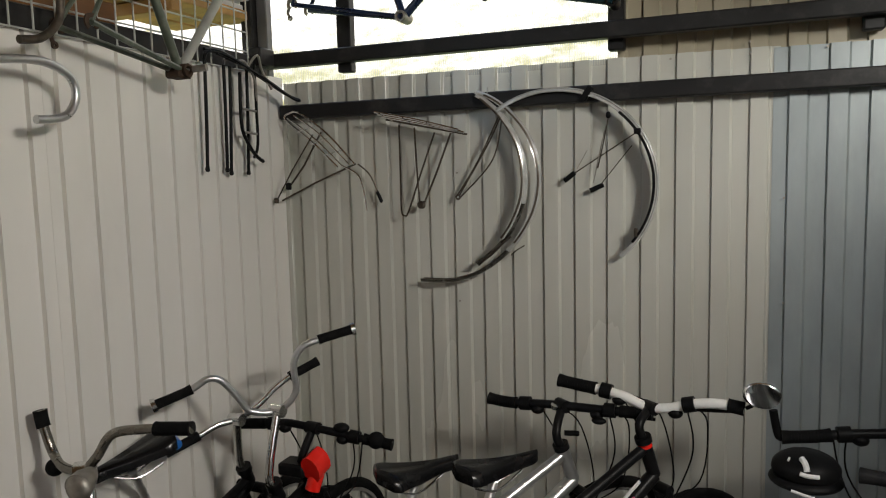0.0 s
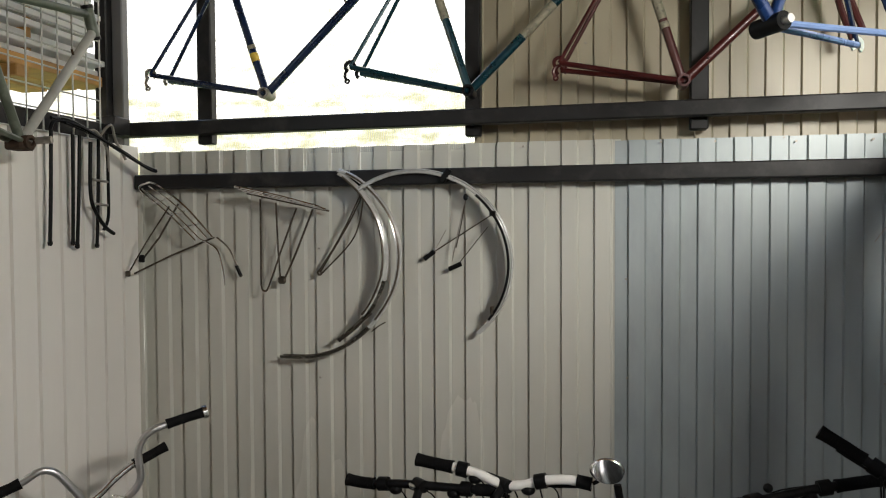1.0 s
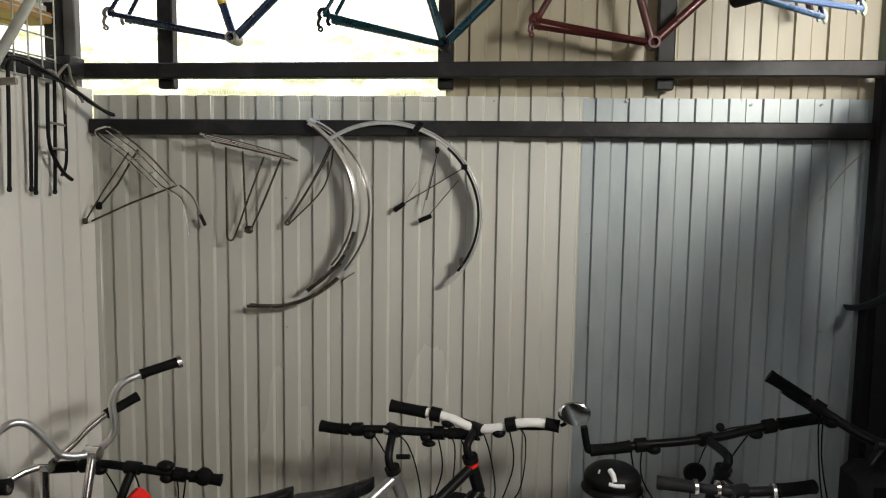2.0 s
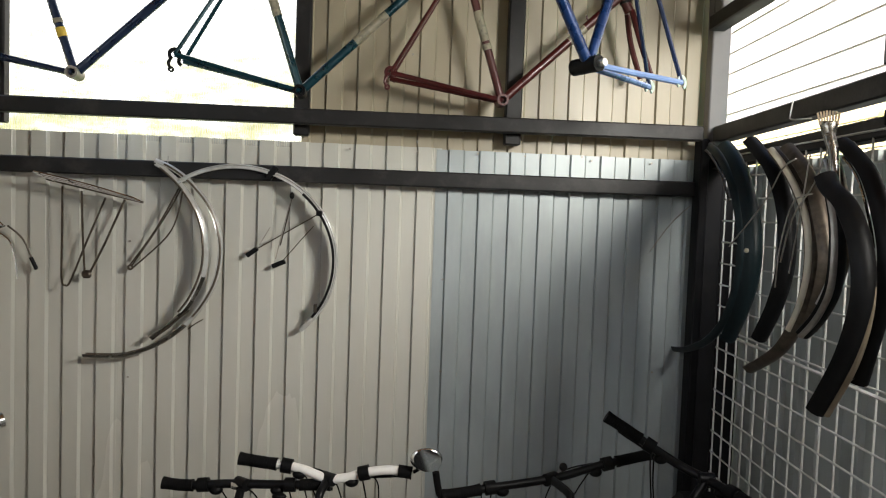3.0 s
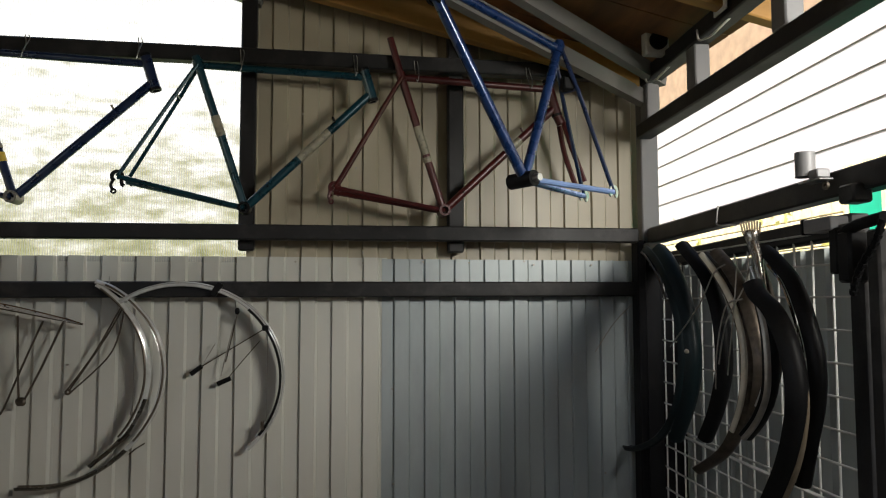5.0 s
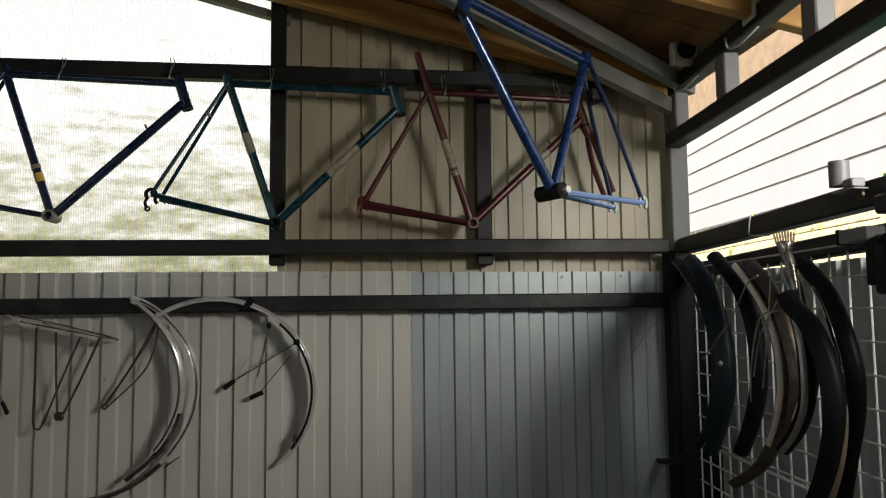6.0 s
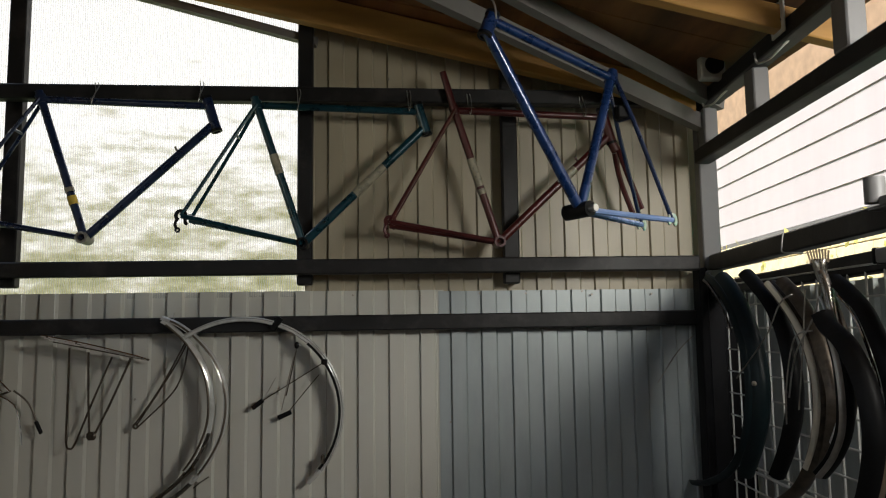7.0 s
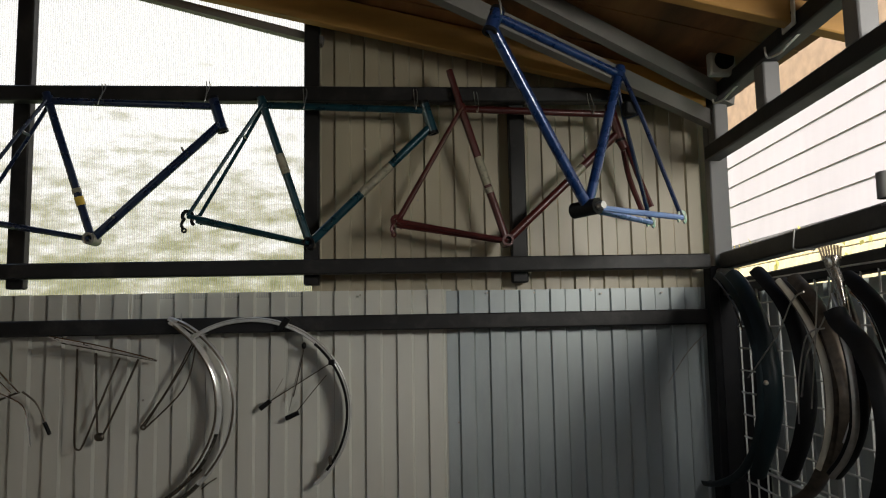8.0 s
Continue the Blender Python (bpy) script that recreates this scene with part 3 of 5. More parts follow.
# unseen length past the gate, added to keep low daylight out
o = part("sheet", ribbed(1.44, 4.2, 0.0, 1.98, (0, 0.202, 0), (1, 0, 0), (0, -1, 0), 0.03), OUTGREY, outer, smooth=False)
o.matrix_basis = RM
o = part("sheet", ribbed(-3.0, 1.45, 0.0, 2.06, (0, 0.2, 0), (1, 0, 0), (0, -1, 0), 0.03), OUTGREY, outer, smooth=False)
o.matrix_basis = RM

# the neighbour's white clad house outside the right-hand strip
house = thing("neighbour_house", "white house wall clad in horizontal lapped boards", "house")
bm = bmesh.new()
for i in range(10):
    z = 2.79 + i * 0.22
    vs = [bm.verts.new(v) for v in ((-14.0, 2.2, z), (9.0, 2.2, z), (9.0, 2.2 + 0.016, z + 0.22), (-14.0, 2.2 + 0.016, z + 0.22))]
    bm.faces.new(vs)
    vb = [bm.verts.new(v) for v in ((-14.0, 2.2, z), (9.0, 2.2, z), (9.0, 2.214, z), (-14.0, 2.214, z))]
    bm.faces.new(vb)
o = part("cladding", bm, SIDING, house, smooth=False)
o.matrix_basis = RM
o = part("wall", box(-14.0, 9.0, 2.225, 2.4, -0.12, 5.0, 0), SIDING, house, smooth=False)
o.matrix_basis = RM
o = part("upper_boarding", box(-14.0, 9.0, 2.16, 2.188, 4.02, 5.0, 0.004), PLY, house, "pale plywood boarding under the eaves", smooth=False)
o.matrix_basis = RM
plinth = part("brick_plinth", box(-14.0, 9.0, 2.19, 2.224, -0.12, 2.785, 0), YBRICK, house, "yellow brick base with plants before it", smooth=False)
plinth.matrix_basis = RM
plinth.data.materials[0] = CONCRETE
bm = box(0, 0.242, 2.176, 2.192, 0, 0.102, 0.004)
brick_data = mesh_of(bm, "brick", YBRICK, False)
for row_i in range(5):
    for col in range(34):
        ob = new("brick", brick_data)
        ob.parent, ob.matrix_basis = plinth, Matrix.Translation((-6.0 + 0.25 * col + 0.125 * (row_i % 2), 0, 2.2 + 0.11 * row_i))
bm = bmesh.new()
rnd = random.Random(9)
for i in range(120):
    s, z = rnd.uniform(-6, 2), rnd.uniform(2.2, 2.72)
    p, a, l = Vector((s, 1.9 + rnd.uniform(-0.2, 0.2), z)), rnd.uniform(0, 6.28), rnd.uniform(0.02, 0.05)
    d = Vector((math.cos(a), rnd.uniform(-0.4, 0.4), math.sin(a))) * l
    q = Vector((-d.z, 0.02, d.x)) * 0.45
    bm.faces.new([bm.verts.new(v) for v in (p - d, p + q, p + d, p - q)])
o = part("shrub_leaves", bm, material("sunlit_leaves", (0.5, 0.45, 0.12), 0.6, 0, 0.5, 9), None, "yellow-green shrub leaves before the house", smooth=False)
o.matrix_basis = RM
tagged(o, "yellow-green shrub leaves before the white house", "shrub", kind="stuff")
o = part("green_board", box(-0.5, 0.9, 1.2, 1.24, -0.12, 2.56, 0.01), GREENP, None, "bright green board panel standing outside", smooth=False)
o.matrix_basis = RM
tagged(o, "", "board")
for i in range(6):
    e = part("yellow_batten", box(-0.5 + i * 0.27, -0.47 + i * 0.27, 1.185, 1.199, 2.1, 2.56, 0.003), YBRICK, o, smooth=False)
for z in (2.28, 2.42, 2.54):
    e = part("yellow_batten", box(-0.5, 0.9, 1.187, 1.1985, z, z + 0.02, 0.003), YBRICK, o, smooth=False)

# ---------- mudguards ----------


def wire_part(name, pts, r, mat, parent, label="", n=5, seg=6):
    return part(name, sweep(smooth_path(pts, n), r, None, seg), mat, parent, label)


# silver pair on the back wall
def flat_path(pts, y0, y1, n=6):
    """A curve lying along the back wall through (x, z) places."""
    return smooth_path([(x, y0 + (y1 - y0) * i / (len(pts) - 1), z) for i, (x, z) in enumerate(pts)], n)


OUTER = [(0.862, 1.982), (0.92, 1.958), (0.985, 1.907), (1.048, 1.827), (1.081, 1.735), (1.086, 1.643), (1.058, 1.535), (0.985, 1.425), (0.88, 1.34), (0.754, 1.294), (0.62, 1.29)]
INNER = [(0.866, 1.972), (0.905, 1.945), (0.965, 1.885), (1.018, 1.8), (1.04, 1.705), (1.035, 1.6), (0.99, 1.492), (0.925, 1.415), (0.855, 1.36)]
g = thing("mudguard", "long silver steel mudguard hung on the wall beam", "mudguard", "silver mudguards")
path = flat_path(OUTER, -0.062, -0.045)
part("blade", sweep(path[:44], 0, None, up=(0.3, 0, 0.95), profile=guard_profile(0.034, 0.013)), SILVER, g)
part("tail", sweep(path[43:], 0, None, up=(0.62, 0, -0.78), profile=guard_profile(0.033, 0.013)), TARNISH, g, "darker lower end of the mudguard")
part("rolled_edge", sweep([p + Vector((0, -0.017, 0)) for p in path[:42]], 0.0026, seg=6), SILVER, g)
part("dark_groove", sweep([p + Vector((0, -0.0165, 0)) + (Vector((1.0, 0, 1.62)) - Vector((p.x, 0, p.z))).normalized() * -0.006 for p in path[4:42]], 0.0042, seg=6), OLDSTEEL, g)
wire_part("stay", [(0.952, -0.05, 1.9), (0.9, -0.045, 1.8), (0.775, -0.03, 1.607)], 0.003, OLDSTEEL, g)
wire_part("stay", [(0.945, -0.05, 1.9), (0.86, -0.045, 1.74), (0.77, -0.03, 1.612)], 0.003, OLDSTEEL, g)
wire_part("stay", [(0.955, -0.05, 1.89), (0.935, -0.045, 1.79), (0.894, -0.04, 1.712), (0.778, -0.03, 1.6)], 0.003, OLDSTEEL, g)
part("clip", ring((0.772, -0.03, 1.604), (0, 1, 0), 0.004, 0.011, 0.004), OLDSTEEL, g)
g = thing("mudguard", "second silver mudguard nested inside the first", "mudguard", "silver mudguards")
path = flat_path(INNER, -0.07, -0.062)
part("blade", sweep(path[:32], 0, None, up=(0.3, 0, 0.95), profile=guard_profile(0.032, 0.013)), SILVER, g)
part("tail", sweep(path[31:], 0, None, up=(0.62, 0, -0.78), profile=guard_profile(0.033, 0.013)), TARNISH, g, "darker lower end of the mudguard")
part("rolled_edge", sweep([p + Vector((0, -0.016, 0)) for p in path[:40]], 0.0028, seg=6), SILVER, g)
part("dark_groove", sweep([p + Vector((-0.006, -0.016, 0.004)) for p in path[4:40]], 0.0042, seg=6), OLDSTEEL, g)
wire_part("stay", [(0.86, -0.06, 1.35), (0.9, -0.075, 1.385), (0.99, -0.075, 1.46)], 0.004, OLDSTEEL, g)
wire_part("stay", [(0.985, -0.06, 1.39), (1.01, -0.06, 1.41), (1.035, -0.05, 1.425)], 0.0025, OLDSTEEL, g)
wire_part("hook_wire", [(0.905, -0.06, 2.005), (0.905, -0.064, 1.97), (0.91, -0.075, 1.95)], 0.0016, WIRE, g)
g = thing("mudguard", "polished silver mudguard with black stay clips on the wall", "mudguard", "silver mudguards")
ellipse = lambda rx, rz, a0, a1, n, y0, y1: [(1.151 + rx * math.cos(radians(a0 + (a1 - a0) * i / n)), y0 + (y1 - y0) * i / n, 1.645 + rz * math.sin(radians(a0 + (a1 - a0) * i / n))) for i in range(n + 1)]
part("blade", sweep(ellipse(0.343, 0.327, 126, -49, 42, -0.066, -0.04), 0, None, up=(-0.5, 0, 0.85), profile=guard_profile(0.042, 0.016)), SILVER, g)
part("inner_stripe", sweep(ellipse(0.342, 0.326, 48, -38, 22, -0.09, -0.064), 0, None, up=(0.64, 0, 0.77), profile=[(-0.006, -0.003), (0.006, -0.003), (0.006, 0.006), (-0.006, 0.006)]), PLASTIC, g)
part("rolled_edge", sweep(ellipse(0.354, 0.338, 126, -40, 40, -0.084, -0.058), 0.0026, seg=6), SILVER, g)
part("lower_clip", box(1.428, 1.44, -0.075, -0.045, 1.462, 1.492, 0.003), OLDSTEEL, g)
part("mount", box(-0.012, 0.012, -0.02, 0.01, -0.035, 0.02, 0.004), PLASTIC, g, "black rubber mount").matrix_basis = Matrix.Translation((1.272, -0.06, 1.965)) @ Matrix.Rotation(radians(35), 4, "Y")
part("stay_clip", box(1.43, 1.452, -0.1, -0.06, 1.812, 1.832, 0.004), PLASTIC, g)
wire_part("stay", [(1.442, -0.07, 1.822), (1.215, -0.03, 1.684)], 0.0022, OLDSTEEL, g)
wire_part("stay", [(1.342, -0.06, 1.885), (1.322, -0.05, 1.79), (1.3, -0.04, 1.7)], 0.0022, OLDSTEEL, g)
wire_part("stay", [(1.42, -0.06, 1.775), (1.36, -0.04, 1.705), (1.3, -0.03, 1.632)], 0.0018, OLDSTEEL, g)
wire_part("stay", [(1.34, -0.06, 1.88), (1.31, -0.05, 1.76), (1.285, -0.04, 1.65)], 0.0018, DULL, g)
wire_part("stay", [(1.262, -0.03, 1.765), (1.225, -0.03, 1.7)], 0.0016, DULL, g, n=1)
for p, q in (((1.18, -0.03, 1.658), (1.217, -0.03, 1.686)), ((1.272, -0.03, 1.622), (1.318, -0.03, 1.642))):
    part("rubber_sleeve", sweep([p, Vector(p).lerp(q, 0.5), q], 0.009, seg=10), PLASTIC, g)
part("rubber_sleeve", ball((1.34, -0.06, 1.882), 0.009, None, 1, 1, 1.4), PLASTIC, g)

# row of guards hung on the mesh
row = "mudguards on the mesh"


def hung_guard(label, pts, w, h, mat, off, tilt=0.0):
    """A guard hanging by its upper end on the mesh: pts are places (along, height) on the wall."""
    g = thing("mudguard", label, "mudguard", row)
    path = smooth_path([rw(s, -off - tilt * i / (len(pts) - 1), z) for i, (s, z) in enumerate(pts)], 5)
    part("blade", sweep(path, 0, None, up=(RM.to_3x3() @ Vector((0.8, 0, 0.6))), profile=guard_profile(w, h, 0.002)), mat, g)
    return g, path


INTO = RM.to_3x3()
LEAN = INTO @ Vector((0.8, 0, 0.6))
g, p = hung_guard("dark green-black mudguard with a long curled tail", [(0.2, 2.1), (0.277, 2.068), (0.396, 1.98), (0.475, 1.867), (0.509, 1.759), (0.478, 1.629), (0.409, 1.528), (0.279, 1.44), (0.074, 1.371), (-0.085, 1.344)], 0.032, 0.018, DGREEN, 0.045)
wire_part("stay", [(2.8, -0.12, 1.9), (2.745, -0.08, 1.83), (2.68, -0.05, 1.72)], 0.0018, DULL, g)
part("worn_edge", sweep([q + (INTO @ Vector((-0.004, -0.024, 0))) for q in p[2:14]], 0.0035, seg=6), OLDSTEEL, g)
g, p = hung_guard("dark green plastic mudguard with a pale patch", [(0.385, 2.09), (0.455, 2.05), (0.527, 1.985), (0.595, 1.89), (0.634, 1.784), (0.627, 1.681), (0.574, 1.579), (0.491, 1.478)], 0.056, 0.022, DGREEN, 0.065)
part("patch", ball(p[21] + (INTO @ Vector((0.004, -0.02, 0))), 0.0095, None, 1, 1, 0.9), MUDWHITE, g)
g, p = hung_guard("matt black plastic mudguard on the mesh", [(0.6, 2.085), (0.66, 2.05), (0.756, 1.99), (0.826, 1.908), (0.857, 1.812), (0.855, 1.719), (0.81, 1.621), (0.731, 1.521)], 0.052, 0.02, PLASTIC, 0.075)
g, p = hung_guard("weathered pale mudguard with wire stays", [(0.75, 2.045), (0.82, 2.0), (0.895, 1.94), (0.955, 1.869), (0.983, 1.789), (0.98, 1.702), (0.938, 1.609), (0.845, 1.51), (0.671, 1.422)], 0.046, 0.018, OLDSTEEL, 0.07)
# lit streak of the pale guard, put into this strip's colour
part("pale_lit_strip", sweep([q + (INTO @ Vector((0.006, -0.014, 0.004))) for q in p[:33]], 0, None, up=LEAN, profile=guard_profile(0.02, 0.01, 0.002)), BONE, g, "pale strip along the mudguard, coloured as its lit streak")
for q in ([rw(0.93, -0.1, 2.012), rw(0.86, -0.1, 1.99), rw(0.76, -0.1, 1.9), rw(0.52, -0.09, 1.77)], [rw(0.88, -0.1, 1.745), rw(0.95, -0.11, 1.86), rw(1.03, -0.1, 1.95), rw(1.09, -0.1, 2.045)], [rw(0.9, -0.12, 1.68), rw(0.915, -0.12, 1.79), rw(0.97, -0.12, 1.9), rw(1.06, -0.12, 1.92)], [rw(0.93, -0.1, 1.72), rw(0.97, -0.1, 1.88), rw(1.0, -0.1, 2.02)]):
    wire_part("stay", q, 0.0022, DULL, g)
g, p = hung_guard("dirty grey mudguard behind the pale one", [(0.8, 2.05), (0.88, 2.0), (0.955, 1.93), (1.009, 1.834), (1.032, 1.764), (1.015, 1.677), (0.972, 1.585)], 0.046, 0.018, OLDSTEEL, 0.06)
g, p = hung_guard("dull aluminium mudguard under the brush", [(1.08, 2.0), (1.11, 1.95), (1.139, 1.879), (1.149, 1.8), (1.134, 1.732), (1.085, 1.66)], 0.034, 0.014, OLDSTEEL, 0.085)
part("bright_edge", sweep([q + (INTO @ Vector((-0.006, -0.018, 0))) for q in p], 0.004, seg=6), ALUM, g)
g, p = hung_guard("short black and grey mudguard end", [(1.105, 1.94), (1.14, 1.86), (1.15, 1.77), (1.138, 1.7), (1.09, 1.635), (1.024, 1.583)], 0.044, 0.018, PLASTIC, 0.1)
part("pale_edge", sweep([q + (INTO @ Vector((0.012, -0.014, -0.008))) for q in p], 0, None, up=LEAN, profile=guard_profile(0.018, 0.006, 0.002)), DULL, g)
g, p = hung_guard("wide black plastic mudguard caked with dry mud inside", [(1.135, 1.955), (1.16, 1.925), (1.224, 1.888), (1.28, 1.82), (1.306, 1.74), (1.3, 1.667), (1.256, 1.563), (1.16, 1.43)], 0.056, 0.024, PLASTIC, 0.13)
part("dry_mud", sweep([q + (INTO @ Vector((0.012, 0.012, -0.004))) for q in p[12:]], 0, None, up=LEAN, profile=guard_profile(0.026, 0.016, 0.003), taper=[min(1, 0.05 + 0.05 * i) for i in range(len(p) - 12)]), DRYMUD, g, "dry pale mud")
g, p = hung_guard("black plastic mudguard with a silver clip", [(1.085, 2.035), (1.132, 2.01), (1.204, 1.955), (1.256, 1.869), (1.285, 1.784), (1.28, 1.698), (1.248, 1.607), (1.212, 1.505)], 0.046, 0.02, PLASTIC, 0.07)
part("clip", box(-0.012, 0.012, -0.008, 0.008, -0.01, 0.01, 0.004), CHROME, g).matrix_basis = Matrix.Translation(p[-2] + (INTO @ Vector((0, -0.02, 0))))
part("silver_edge", sweep([q + (INTO @ Vector((-0.012, -0.022, 0))) for q in p[6:20]], 0.0035, seg=6), CHROME, g)

# brush-like tool stuck among them
b = thing("hand_brush", "old brush with pale bristles and steel handle", "brush")
part("handle", sweep([rw(1.18, -0.1, 1.86), rw(1.155, -0.1, 1.955), rw(1.14, -0.1, 2.01), rw(1.117, -0.1, 2.05)], 0.0125, seg=16, taper=[0.85, 0.9, 1.0, 1.12]), TARNISH, b)
ax, az = Vector((0.84, -0.54, 0)), Vector((-0.08, 0, 1)).normalized()
root = rw(1.118, -0.1, 2.047)
bm = bmesh.new()
sections = []
for f, half, deep in ((-0.004, 0.0135, 0.014), (0.012, 0.017, 0.0145), (0.026, 0.021, 0.013), (0.03, 0.0205, 0.011)):
    sections.append([bm.verts.new(root + az * f + ax * (half * math.cos(k * 0.3927)) + Vector((0.54, 0.84, 0)) * (deep * math.sin(k * 0.3927))) for k in range(16)])
for lo, hi in zip(sections, sections[1:]):
    for k in range(16):
        bm.faces.new((lo[k], lo[(k + 1) % 16], hi[(k + 1) % 16], hi[k]))
bm.faces.new(sections[-1])
bm.faces.new(sections[0][::-1])
part("ferrule", bm, TARNISH, b, "flared dull metal ferrule")
for k in range(8):
    c = -1 + 2 * k / 7
    part("bristle", sweep([root + az * 0.022 + ax * (c * 0.0185), root + az * 0.04 + ax * (c * 0.021), root + az * (0.055 - 0.005 * c * c) + ax * (c * 0.023)], 0, seg=4, up=(0.54, 0.84, 0), profile=[(-0.0022, -0.009), (0.0022, -0.009), (0.0022, 0.009), (-0.0022, 0.009)]), STICKER2, b)

b.matrix_basis = slide(-0.038, 0.012)

# fittings on the rail and gate post
c = thing("pipe_stub", "grey painted steel pipe stub bolted to the rail", "bracket")
part("pipe", ring(rw(1.222, -0.03, 2.23), (0, 0, 1), 0.018, 0.0225, 0.058), POSTC, c)
part("arm", box(1.24, 1.275, -0.035, -0.002, 2.192, 2.213, 0.003), POSTC, c).matrix_basis = RM
part("plate", box(1.2, 1.285, -0.036, -0.002, 2.186, 2.19, 0.001), POSTC, c).matrix_basis = RM
c.matrix_basis = slide(-0.02, 0.002)
c = thing("tube_end", "grey square tube end stub on the gate post", "bracket")
part("tube", box(1.262, 1.365, -0.05, -0.006, 2.068, 2.1, 0.003), POSTC, c).matrix_basis = RM
c.matrix_basis = slide(-0.045)
part("end_cap", box(1.252, 1.263, -0.052, -0.005, 2.066, 2.102, 0.003), PLASTIC, c).matrix_basis = RM
h = thing("gate_hinge", "black rubber covered hinge with a braided cable on the gate", "hinge")
part("clamp", box(1.375, 1.405, -0.045, -0.006, 1.985, 2.085, 0.004), PLASTIC, h).matrix_basis = RM
part("clamp_cover", box(1.41, 1.455, -0.05, -0.006, 1.965, 2.075, 0.006), PLASTIC, h).matrix_basis = RM
part("hinge_leaf", box(1.368, 1.45, -0.03, -0.006, 2.087, 2.093, 0.002), POSTC, h).matrix_basis = RM
part("arm", sweep(smooth_path([rw(1.41, -0.035, 2.07), rw(1.47, -0.04, 2.083), rw(1.56, -0.045, 2.09)], 6), 0.012, seg=10), RUBBER, h)
cable = smooth_path([rw(1.56, -0.05, 2.085), rw(1.545, -0.055, 2.045), rw(1.5, -0.06, 1.99), rw(1.475, -0.06, 1.94)], 8)
part("cable", sweep(cable, 0.007, seg=8), RUBBER, h, "black braided cable")
for q, q2 in zip(cable[::2], cable[1::2]):
    part("cable_braid", sweep([q, q2], 0.0088, seg=6), RUBBER, h)
h.matrix_basis = slide(-0.072, -0.012)
part("chain_plate", ring(rw(1.31, -0.004, 2.19), (RM.to_3x3() @ Vector((0, 1, 0))), 0.004, 0.01, 0.006), OLDSTEEL, h)
for s, z in ((0.2, 2.712), (0.66, 2.712)):
    t = thing("tie_rope", "twisted pale tie round the top plate", "tie")
    part("strand", sweep(smooth_path([rw(s - 0.07, -0.006, z + 0.07), rw(s - 0.05, -0.008, z + 0.03), rw(s + 0.02, -0.004, z + 0.018), rw(s + 0.07, 0.0, z + 0.024), rw(s + 0.1, 0.02, z + 0.045)], 6), 0.0035, seg=8), STEEL, t)
t = thing("tie_wire", "bent wire hook hanging from the rail", "wire")
part("strand", sweep(smooth_path([rw(0.7, -0.004, 2.2), rw(0.7, -0.01, 2.16), rw(0.72, -0.015, 2.14), rw(0.86, -0.03, 2.125)], 5), 0.0025, seg=6), WIRE, t)

# socket box on the rafter end
npl = thing("nail_plate", "perforated galvanised nail plate on the rafter end", "bracket")
part("plate", box(0.72, 0.8, -0.012, -0.006, 2.77, 2.9, 0.001), STEEL, npl).matrix_basis = RM
for s0, z0 in ((0.74, 2.79), (0.78, 2.81), (0.745, 2.84), (0.775, 2.87)):
    part("hole", ring(rw(s0, -0.0125, z0), RM.to_3x3() @ Vector((0, 1, 0)), 0, 0.005, 0.003, seg=10), BLACKM, npl)
sb = thing("junction_box", "white plastic junction box with round black opening", "electrical box")
part("body", box(2.77, 2.86, -0.36, -0.32, 2.795, 2.885, 0.006), GREYT, sb)
part("opening", ring((2.817, -0.364, 2.845), (0, 1, 0), 0, 0.033, 0.012), PLASTIC, sb)

# ---------- bicycle frames ----------


